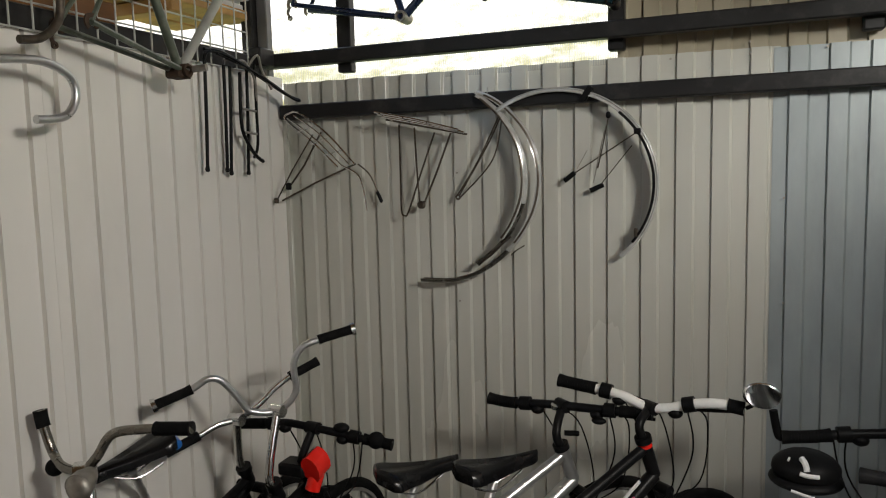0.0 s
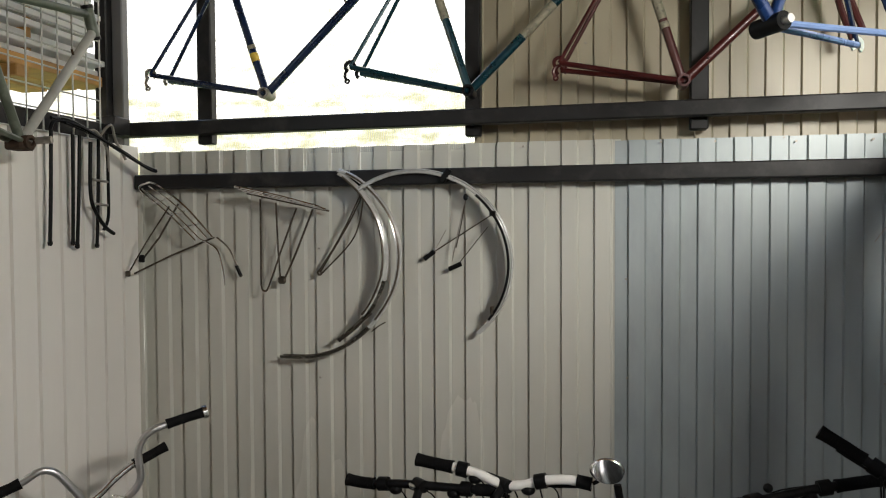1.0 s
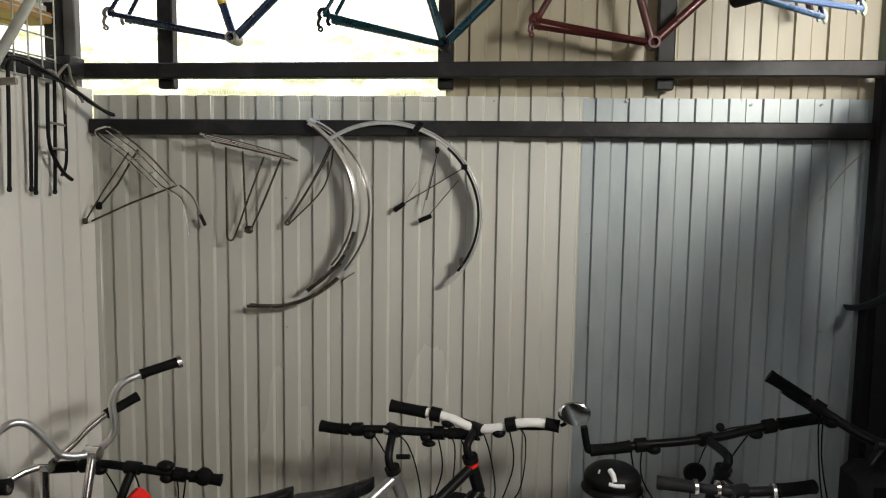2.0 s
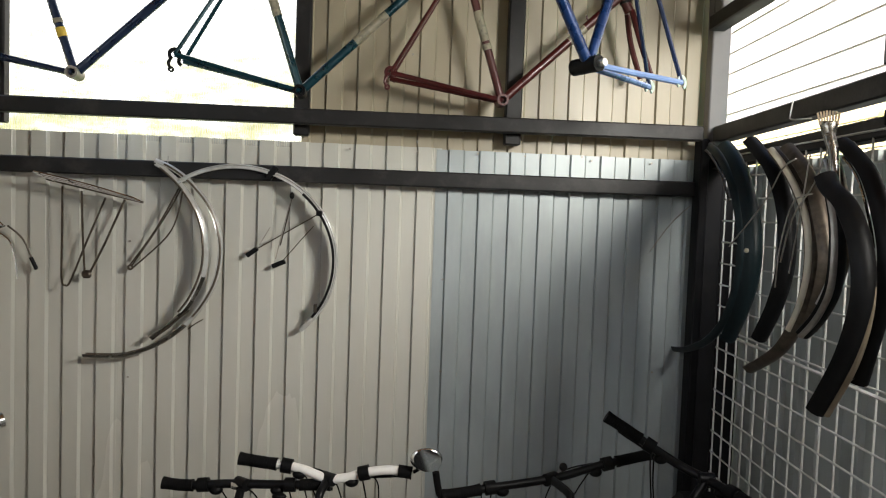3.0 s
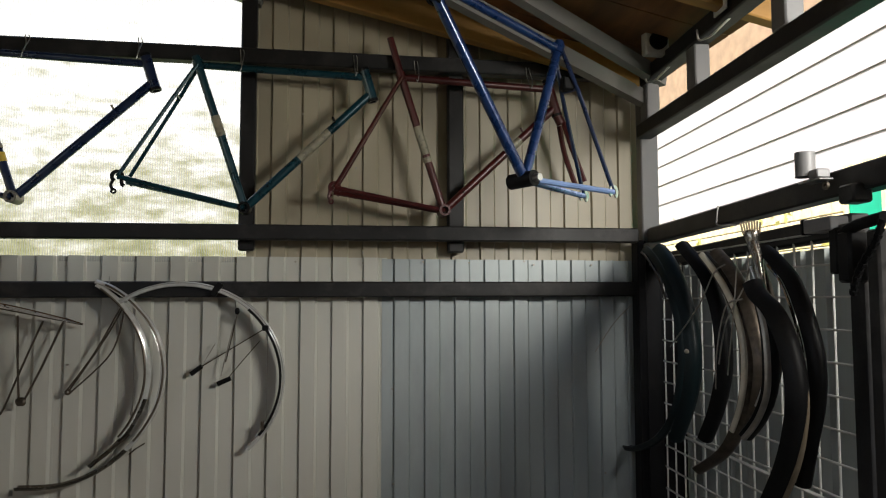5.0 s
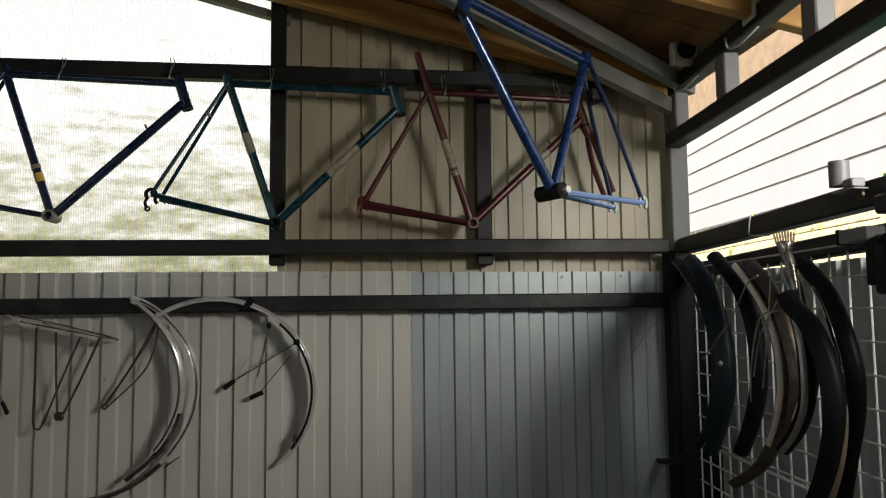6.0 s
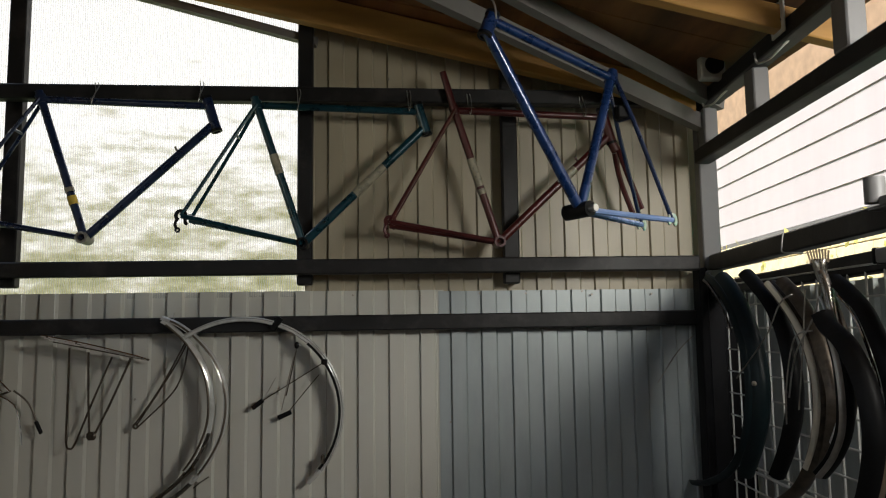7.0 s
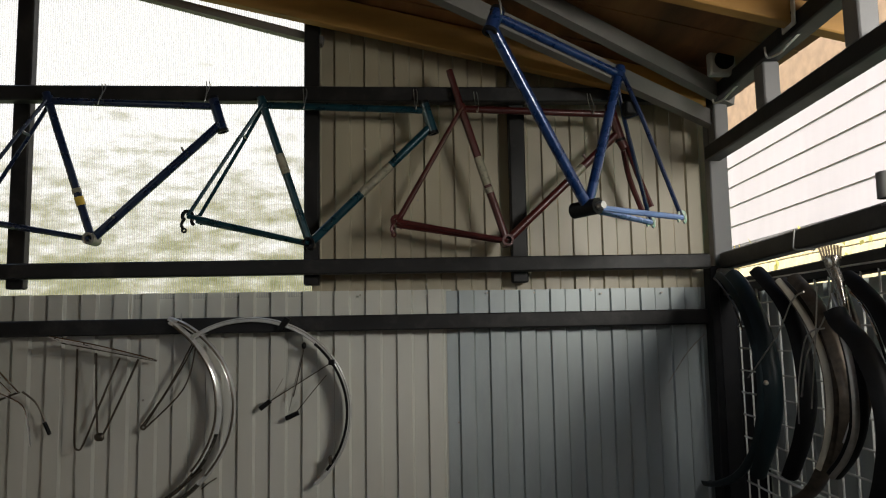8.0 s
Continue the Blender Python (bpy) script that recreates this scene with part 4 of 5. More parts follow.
def bike_frame(label, at, bb, seat, head_hi, head_lo, drop, mats, r=0.0145, spread=0.06, group="bare bicycle frames", bands=(), fork=None, post=None, hanger=True):
    """at(a, w, z) gives a world point; the points are (a, z) in the frame's own plane."""
    main, rear, shell = mats
    t = thing("stripped_bicycle", label, "bicycle frame", group)
    P = lambda p, w=0.0: at(p[0], w, p[1])
    mix = lambda p, q, f: (p[0] + (q[0] - p[0]) * f, p[1] + (q[1] - p[1]) * f)
    hi, lo = mix(head_hi, head_lo, 0.25), mix(head_hi, head_lo, 0.78)
    part("seat_tube", sweep([P(bb), P(mix(bb, seat, 1.06))], r), main, t)
    part("top_tube", sweep([P(seat), P(hi)], r * 0.9), main, t)
    part("down_tube", sweep([P(bb), P(lo)], r * 1.08), main, t)
    ht = part("head_tube", sweep([P(head_hi), P(mix(head_hi, head_lo, 0.5)), P(head_lo)], r * 1.3, seg=12), main, t)
    ax = (P(head_lo) - P(head_hi)).normalized()
    for q in (head_hi, head_lo):
        part("headset_cup", ring(P(q), ax, r * 0.8, r * 1.38, 0.01), BLACKM, ht)
    n = (P(bb, 1) - P(bb)).normalized()
    sh = part("bottom_bracket", ring(P(bb), n, 0.013, 0.021, 0.07), shell, t)
    for sgn in (1, -1):
        a, b, d = P(bb, sgn * 0.016), P(mix(bb, drop, 0.45), sgn * spread * 0.55), P(drop, sgn * spread)
        part("chain_stay", sweep(smooth_path([a, b, d], 4), r * 0.62, seg=8), rear, t)
        part("seat_stay", sweep([P(seat, sgn * 0.014), P(mix(seat, drop, 0.3), sgn * spread * 0.55), P(drop, sgn * spread)], r * 0.48, seg=8), rear, t)
        e1 = (P((1, 0)) - P((0, 0))).normalized()
        e2 = Vector((0, 0, 1))
        c = P(drop, sgn * spread)
        back = 1 if drop[0] > bb[0] else -1
        hook = [c + e1 * (back * 0.017 * math.cos(radians(a))) + e2 * (0.017 * math.sin(radians(a))) for a in range(-60, 230, 24)]
        dr = part("dropout", sweep(hook, 0, None, up=n, profile=[(-0.006, -0.003), (0.006, -0.003), (0.006, 0.003), (-0.006, 0.003)]), shell, t)
        if hanger and sgn < 0:
            part("hanger", sweep(smooth_path([c + e1 * back * 0.012 + e2 * -0.012, c + e1 * back * 0.02 + e2 * -0.03, c + e1 * back * 0.012 + e2 * -0.048], 4), 0.0055, seg=8), shell, dr)
            part("hanger_eye", ring(c + e1 * back * 0.011 + e2 * -0.05, n, 0.004, 0.01, 0.006, seg=12), shell, dr)
    part("seat_lug", ring(P(mix(bb, seat, 1.0)), (P(seat) - P(bb)), r * 0.9, r * 1.3, 0.03), main, t)
    part("brake_bridge", sweep([P(mix(seat, drop, 0.28), spread * 0.5), P(mix(seat, drop, 0.28), -spread * 0.5)], r * 0.4, seg=6), rear, t)
    part("cable_stop", sweep([P(mix(bb, lo, 0.18)), P(mix(bb, lo, 0.18), -0.024)], 0.004, seg=6), shell, t)
    part("shift_boss", sweep([P(mix(bb, lo, 0.72), 0), P((mix(bb, lo, 0.72)[0] - 0.014, mix(bb, lo, 0.72)[1] + 0.03), 0)], 0.004, seg=6), shell, t)
    for p, q, f0, f1, m in bands:
        a, b = {"bb": bb, "seat": seat, "lo": lo, "hi": hi}[p], {"bb": bb, "seat": seat, "lo": lo, "hi": hi}[q]
        part("band", sweep([P(mix(a, b, f0)), P(mix(a, b, f1))], r * 1.12, seg=12), m, t)
    if post:
        part("seat_post", sweep([P(seat), P(post)], r * 0.9), mats[2], t)
    if fork:
        crown, tip = fork
        part("fork_crown", sweep([P(head_lo), P(crown)], r * 1.25), main, t)
        for sgn in (1, -1):
            m1 = (crown[0] * 0.55 + tip[0] * 0.45 - 0.006, crown[1] * 0.55 + tip[1] * 0.45)
            part("fork_blade", sweep(smooth_path([P(crown, sgn * 0.025), P(m1, sgn * 0.045), P(tip, sgn * 0.05)], 5), r * 0.75, seg=8), main, t)
    return t


flat = lambda y: (lambda a, w, z: Vector((a, y + w, z)))
STK = STICKER
f1 = bike_frame("dark blue steel bicycle frame hung from the beam", flat(-0.13), (0.612, 2.266), (0.447, 2.764), (1.02, 2.775), (1.058, 2.655), (0.178, 2.345), (DBLUE, DBLUE, DULL), bands=(("bb", "seat", 0.24, 0.3, YELLOW), ("bb", "seat", 0.33, 0.36, STK)))
f2 = bike_frame("dark teal steel bicycle frame with worn stickers", flat(-0.13), (1.367, 2.243), (1.2, 2.75), (1.782, 2.76), (1.815, 2.648), (0.955, 2.337), (TEALP, TEALP, BLACKM), bands=(("bb", "lo", 0.42, 0.66, STK), ("bb", "seat", 0.5, 0.64, STK)))
f3 = bike_frame("maroon steel bicycle frame with fork and seat post", flat(-0.13), (2.076, 2.246), (1.92, 2.738), (2.475, 2.75), (2.512, 2.62), (1.678, 2.315), (REDP, REDP, REDP), bands=(("bb", "seat", 0.42, 0.63, STK), ("bb", "seat", 0.36, 0.4, STK), ("bb", "lo", 0.55, 0.68, STK)), fork=((2.53, 2.585), (2.6, 2.36)), post=(1.878, 2.885))
skyd = Vector((0.856, 0.517, 0))
skyn = Vector((0.517, -0.856, 0))
skyat = lambda a, w, z: Vector((2.237, -0.702, z)) + skyd * a + skyn * w
f4 = bike_frame("bright blue road bicycle frame hung crosswise", skyat, (0.0, 2.274), (0.155, 2.7), (-0.318, 2.79), (-0.347, 2.725), (0.345, 2.262), (SKYP, DBLUE, ALUM), r=0.015, hanger=False)
for p in f4.children:
    if p.name.startswith("chain_stay"):
        p.data.materials[0] = PALEB
f4.matrix_basis = Matrix.Translation((-0.011, 0, 0))
part("crank_spindle", sweep([skyat(0, 0.062, 2.274), skyat(0, -0.065, 2.27)], 0.011), ALUM, f4)
part("bracket_sleeve", sweep([skyat(0, 0.04, 2.274), skyat(0, -0.055, 2.272)], 0.0235, seg=16), PLASTIC, f4, "black bottom bracket sleeve")
part("rear_caliper", box(-0.02, 0.02, -0.02, 0.02, -0.025, 0.02, 0.006), PLASTIC, f4).matrix_basis = Matrix.Translation(skyat(0.2, 0.0, 2.6))
part("hook_wire", sweep(smooth_path([skyat(-0.322, 0.02, 2.77), skyat(-0.315, 0.0, 2.83), (1.945, -0.67, 2.99), (1.95, -0.65, 3.045)], 4), 0.003, seg=6), WIRE, f4)
for x, z0 in ((0.62, 2.77), (0.99, 2.78), (1.34, 2.755), (1.745, 2.755), (1.97, 2.745), (2.4, 2.74)):
    t = thing("tie_wire", "thin wire tie round the beam and frame tube", "wire", "frame ties")
    part("strand", sweep(smooth_path([(x, -0.106, z0 + 0.066), (x + 0.003, -0.108, z0 + 0.03), (x + 0.006, -0.15, z0 - 0.025), (x + 0.012, -0.15, z0), (x + 0.014, -0.107, z0 + 0.05), (x + 0.01, -0.106, z0 + 0.066)], 4), 0.0018, seg=6), WIRE, t)

# grey mixte frame on the left-hand grille
leftat = lambda a, w, z: Vector((0.15 + w, a, z))
f5 = bike_frame("chalky olive and grey bicycle frame hung on the grille", leftat, (-0.8, 2.02), (-0.98, 2.42), (-0.5, 2.5), (-0.462, 2.405), (-1.19, 2.095), (OLIVE, OLIVE, RUST), r=0.0142, group="")
for p in f5.children:
    if p.name.startswith("down_tube"):
        p.data.materials[0] = GREYT
f5.matrix_basis = Matrix.Translation((0, 0, 0.01))
part("crank_spindle", sweep([(0.13, -0.79, 2.022), (0.225, -0.765, 2.03)], 0.011), DULL, f5)
part("cotter", box(0.115, 0.175, -0.83, -0.77, 1.997, 2.027, 0.006), RUST, f5, "rusty bracket lug")

# ---------- luggage racks ----------
r1 = thing("luggage_rack", "chrome wire luggage rack leaning in the corner", "luggage rack")
A = lambda x, z, y=-0.09: (x, y, z)
wire_part("outer_loop", [A(0.29, 1.73), A(0.17, 1.84), A(0.06, 1.925), A(0.085, 1.95), A(0.13, 1.945), A(0.25, 1.86), A(0.365, 1.74)], 0.004, CHROME, r1)
wire_part("inner_rail", [A(0.075, 1.93, -0.1), A(0.19, 1.85, -0.1), A(0.315, 1.735, -0.1)], 0.003, CHROME, r1)
wire_part("inner_rail", [A(0.105, 1.94, -0.1), A(0.22, 1.86, -0.1), A(0.345, 1.74, -0.1)], 0.003, CHROME, r1)
for f in (0.25, 0.5, 0.75):
    wire_part("cross_bar", [A(0.06 + 0.23 * f, 1.92 - 0.19 * f, -0.095), A(0.14 + 0.225 * f, 1.945 - 0.205 * f, -0.095)], 0.003, CHROME, r1)
wire_part("arm", [A(0.31, 1.735), A(0.378, 1.697), A(0.4, 1.64), A(0.413, 1.557)], 0.0035, CHROME, r1)
wire_part("arm", [A(0.36, 1.74, -0.05), A(0.41, 1.69, -0.04), A(0.45, 1.585, -0.03)], 0.0035, OLDSTEEL, r1)
part("sleeve", sweep([A(0.432, 1.63, -0.034), A(0.45, 1.588, -0.03)], 0.007), PLASTIC, r1)
wire_part("stay", [A(0.21, 1.87, -0.07), A(0.12, 1.74, -0.06), A(0.04, 1.655, -0.05)], 0.004, OLDSTEEL, r1, n=1)
wire_part("stay", [A(0.36, 1.74, -0.07), A(0.18, 1.67, -0.075), A(0.035, 1.6, -0.1)], 0.004, OLDSTEEL, r1, n=1)
wire_part("stay", [A(0.19, 1.86, -0.1), A(0.1, 1.72, -0.12), A(0.025, 1.605, -0.12)], 0.003, OLDSTEEL, r1, n=1)
part("foot_plate", box(0.035, 0.062, -0.075, -0.066, 1.642, 1.672, 0.004), BLACKM, r1)
part("foot_plate", box(0.014, 0.034, -0.13, -0.12, 1.59, 1.612, 0.003), OLDSTEEL, r1)

r2 = thing("luggage_rack", "rusty thin wire luggage rack hung flat on the wall", "luggage rack")
B = lambda x, z, y=-0.05: (x, y, z)
for dy, dz in ((0.0, 0.0), (-0.035, 0.016), (-0.07, 0.03), (-0.1, 0.044)):
    wire_part("deck_rail", [B(0.484, 1.908 + dz * 0.5, -0.04 + dy), B(0.65, 1.873 + dz * 0.5, -0.04 + dy), B(0.816, 1.838 + dz * 0.3, -0.04 + dy)], 0.0042, CHROME if dz else OLDSTEEL, r2)
for f in (0.05, 0.35, 0.65, 0.95):
    wire_part("cross_bar", [B(0.49 + 0.32 * f, 1.909 - 0.07 * f, -0.035), B(0.49 + 0.32 * f, 1.928 - 0.07 * f, -0.145)], 0.003, OLDSTEEL, r2)
wire_part("hook", [B(0.52, 1.9), B(0.495, 1.915), B(0.49, 1.93), B(0.51, 1.93)], 0.003, CHROME, r2)
wire_part("stay", [B(0.543, 1.885), B(0.543, 1.7), B(0.543, 1.56), B(0.556, 1.535), B(0.575, 1.555), B(0.63, 1.7), B(0.69, 1.85)], 0.0038, OLDSTEEL, r2, n=3)
wire_part("stay", [B(0.62, 1.87, -0.08), B(0.618, 1.7, -0.06), B(0.622, 1.58, -0.05)], 0.0038, OLDSTEEL, r2, n=2)
wire_part("stay", [B(0.755, 1.845), B(0.69, 1.69), B(0.638, 1.58)], 0.0042, OLDSTEEL, r2, n=2)
part("foot_plate", box(0.612, 0.646, -0.06, -0.045, 1.562, 1.592, 0.008), OLDSTEEL, r2)

r3 = thing("luggage_rack", "black steel luggage rack hanging on the white wall", "luggage rack")
C = lambda y, z, x=0.05: (x, y, z)
wire_part("deck_loop", [C(-0.56, 2.1, 0.05), C(-0.53, 2.135, 0.05), C(-0.44, 2.125, 0.07), C(-0.3, 2.07, 0.1), C(-0.13, 2.005, 0.12), C(-0.09, 1.998, 0.13), C(-0.12, 2.02, 0.09), C(-0.24, 2.08, 0.05), C(-0.36, 2.13, 0.03), C(-0.45, 2.15, 0.03), C(-0.53, 2.145, 0.03)], 0.006, BLACKM, r3)
wire_part("deck_rail", [C(-0.5, 2.13, 0.06), C(-0.3, 2.085, 0.08), C(-0.12, 2.01, 0.11)], 0.004, BLACKM, r3)
wire_part("spring_bar", [C(-0.33, 2.1, 0.06), C(-0.3, 2.14, 0.07), C(-0.27, 2.15, 0.07), C(-0.25, 2.1, 0.07), C(-0.22, 2.03, 0.09)], 0.005, DULL, r3)
wire_part("spring_bar", [C(-0.4, 2.11, 0.06), C(-0.36, 2.12, 0.07), C(-0.3, 2.06, 0.07), C(-0.28, 1.97, 0.06)], 0.005, DULL, r3)
for y0, y1, z1, x in ((-0.555, -0.558, 1.73, 0.05), (-0.44, -0.436, 1.728, 0.04), (-0.405, -0.414, 1.716, 0.04), (-0.305, -0.31, 1.716, 0.04)):
    wire_part("leg", [C(y0, 2.1, x), C((y0 + y1) / 2, 1.9, x - 0.004), C(y1, z1, x - 0.01)], 0.0065, BLACKM, r3)
    part("foot_tab", ring(C(y1, z1, x - 0.01), (1, 0, 0), 0.003, 0.01, 0.005), BLACKM, r3)
wire_part("ladder_rail", [C(-0.375, 2.08, 0.06), C(-0.38, 1.9, 0.06), C(-0.35, 1.83, 0.06), C(-0.3, 1.78, 0.06), C(-0.255, 1.757, 0.06)], 0.007, BLACKM, r3)
wire_part("ladder_rail", [C(-0.285, 2.12, 0.06), C(-0.283, 1.95, 0.06), C(-0.285, 1.82, 0.06), C(-0.3, 1.77, 0.05)], 0.006, BLACKM, r3)
for z in (1.945, 1.86):
    wire_part("rung", [C(-0.37, z + 0.005, 0.06), C(-0.283, z, 0.06)], 0.005, DULL, r3)

bh = thing("bullhorn_bar", "bare bent aluminium handlebar hung on the grille", "handlebar")
part("bar", sweep(smooth_path([(0.12, -1.6, 1.95), (0.12, -1.4, 1.978), (0.12, -1.27, 1.988), (0.12, -1.19, 1.96), (0.12, -1.172, 1.91), (0.12, -1.2, 1.862), (0.12, -1.25, 1.845), (0.12, -1.3, 1.841)], 8), 0.0112, seg=14), ALUM, bh)
bh.matrix_basis = Matrix.Translation((0, 0, 0.015))
bh2 = thing("curved_fork", "dull grey curved fork end above the bar", "bicycle part")
part("blade", sweep(smooth_path([(0.12, -1.33, 2.048), (0.12, -1.27, 2.06), (0.12, -1.22, 2.1), (0.12, -1.2, 2.16), (0.12, -1.19, 2.4)], 6), 0.011, seg=12), OLDSTEEL, bh2)

# ---------- grille and shelf beyond the left-hand wall ----------
LM = Matrix.Translation((0.02, 0, 0)) @ Matrix.Rotation(radians(-90), 4, "Z")
wire_grid("wire_grille", 0.265, 2.2, 2.1, 3.3, 0.072, 0.003, "welded wire grille over the white wall", LM, 0.0)
shelf = thing("timber_shelf", "rough pine shelf planks beyond the grille", "shelf")
for x0, x1, z in ((-0.24, -0.12, 2.335), (-0.38, -0.26, 2.337), (-0.52, -0.4, 2.336)):
    part("plank", box(x0, x1, -2.2, -0.02, z, z + 0.04, 0.004), WOOD, shelf)
for y in (-0.5, -1.2, -1.9):
    part("bearer", box(-0.54, -0.1, y - 0.03, y + 0.03, 2.29, 2.334, 0.004), WOOD, shelf)
for y in (-1.0, -2.1):
    part("upright", box(-0.3, -0.22, y - 0.03, y + 0.03, -0.1, 2.289, 0.004), WOOD, shelf)
pan_box = box(-0.12, 0.12, -0.95, 0.95, 0, 0.022, 0.003)
first = part("plastic_panel", pan_box, PANEL, None, "", False)
tagged(first, "white hollow plastic panel stacked on the shelf", "panel", "stacked panels")
rnd = random.Random(2)
first.matrix_basis = pose(-0.26, -1.0, 2.378)
# stack carried on out of view up to the roof to block the sun
for i in range(1, 27):
    copy_thing(first, pose(-0.26 + rnd.uniform(-0.02, 0.02), -1.0 + rnd.uniform(-0.06, 0.03), 2.378 + i * 0.036, 0, 0, rnd.uniform(-1, 1)))
for y in (-0.4, -1.6):
    o = part("spacer_stick", box(-0.36, -0.16, y - 0.012, y + 0.012, 2.4, 3.34, 0.002), WOOD, None, "", False)
    tagged(o, "thin timber stick between stacked panels", "stick")
sb2 = part("storage_bin", box(-0.5, -0.16, -1.75, -0.72, 2.02, 2.28, 0.01), DECK, None, "", False)
tagged(sb2, "dark brown crate under the shelf", "crate")
for y in (-1.7, -0.8):
    o = part("crate_bearer", box(-0.52, -0.14, y - 0.02, y + 0.02, -0.12, 2.02, 0.004), DARK, None, "", False)
    tagged(o, "dark post carrying the crate", "post")

# ---------- bicycles ----------


def saddle(parent, c, d, z, mat, w=0.16, length=0.26, tail=None, tilt=0.0):
    """A padded saddle centred at c = (x, y), nose towards d, top at z."""
    bm = bmesh.new()
    dx, dy = Vector((d[0], d[1], 0)).normalized(), None
    side = Vector((-dx.y, dx.x, 0))
    n, m = 14, 12
    rings = []
    for i in range(n + 1):
        t = i / n
        u = (t - 0.45) * length
        half = (w / 2) * (1 - 0.74 * min(1, max(0, (t - 0.12) / 0.62)) ** 0.8) * (min(1, t / 0.1) ** 0.5 if t < 0.1 else 1) * (((1 - t) / 0.1) ** 0.5 if t > 0.9 else 1)
        half = max(half, 0.004)
        lift = 0.022 * (1 - t) ** 2 + 0.008 * t * t + tilt * u
        hgt = 0.05 * (1 - 0.35 * t)
        rows = []
        for k in range(m):
            a = math.pi * k / (m - 1)
            rows.append(bm.verts.new(Vector((c[0], c[1], z)) + dx * u + side * (half * math.cos(a)) + Vector((0, 0, lift - hgt + hgt * math.sin(a) ** 0.6 - 0.012 * math.exp(-(math.cos(a) / 0.25) ** 2) * (1 if t < 0.6 else 0)))))
        rings.append(rows)
    for a, b in zip(rings, rings[1:]):
        for k in range(m - 1):
            bm.faces.new((a[k], a[k + 1], b[k + 1], b[k]))
        bm.faces.new((a[m - 1], a[0], b[0], b[m - 1]))
    bm.faces.new(rings[0][::-1]), bm.faces.new(rings[-1])
    s = part("saddle", bm, mat, parent)
    base = Vector((c[0], c[1], z - 0.05))
    for sg in (1, -1):
        part("saddle_rail", sweep(smooth_path([base + dx * -0.08 + side * sg * 0.03, base + side * sg * 0.022 + Vector((0, 0, -0.025)), base + dx * 0.09 + side * sg * 0.008 + Vector((0, 0, 0.01))], 4), 0.0035, seg=6), CHROME, s)
    if tail:
        part("tail_panel", sweep([base + dx * -0.118 + side * -0.05 + Vector((0, 0, 0.05)), base + dx * -0.125 + Vector((0, 0, 0.056)), base + dx * -0.118 + side * 0.05 + Vector((0, 0, 0.05))], 0.016, seg=10), tail, s)
    return s


def wheel(parent, c, d, r=0.335, tyre_r=0.02):
    c, d = Vector(c), Vector((d[0], d[1], 0)).normalized()
    up, n = Vector((0, 0, 1)), Vector((0, 0, 1)).cross(d)
    w = thing("wheel", "", "")
    w.parent = parent
    circ = lambda rr, k: [c + (d * math.cos(2 * math.pi * i / k) + up * math.sin(2 * math.pi * i / k)) * rr for i in range(k)]
    part("tyre", sweep(circ(r - tyre_r, 40), tyre_r, None, 10, up=n, closed=True), RUBBER, w)
    part("rim", sweep(circ(r - tyre_r * 2, 40), 0, None, up=n, closed=True, profile=[(-0.006, -0.011), (0.008, -0.011), (0.008, 0.011), (-0.006, 0.011)]), ALUM, w)
    part("hub", ring(c, n, 0.004, 0.02, 0.09), ALUM, w)
    bm = bmesh.new()
    for i in range(28):
        a = 2 * math.pi * i / 28
        e = d * math.cos(a) + up * math.sin(a)
        f = d * math.cos(a + 0.5) + up * math.sin(a + 0.5)
        sweep([c + f * 0.02 + n * (0.03 if i % 2 else -0.03), c + e * (r - tyre_r * 2)], 0.001, bm, 4)
    part("spokes", bm, STEEL, w)
    return w


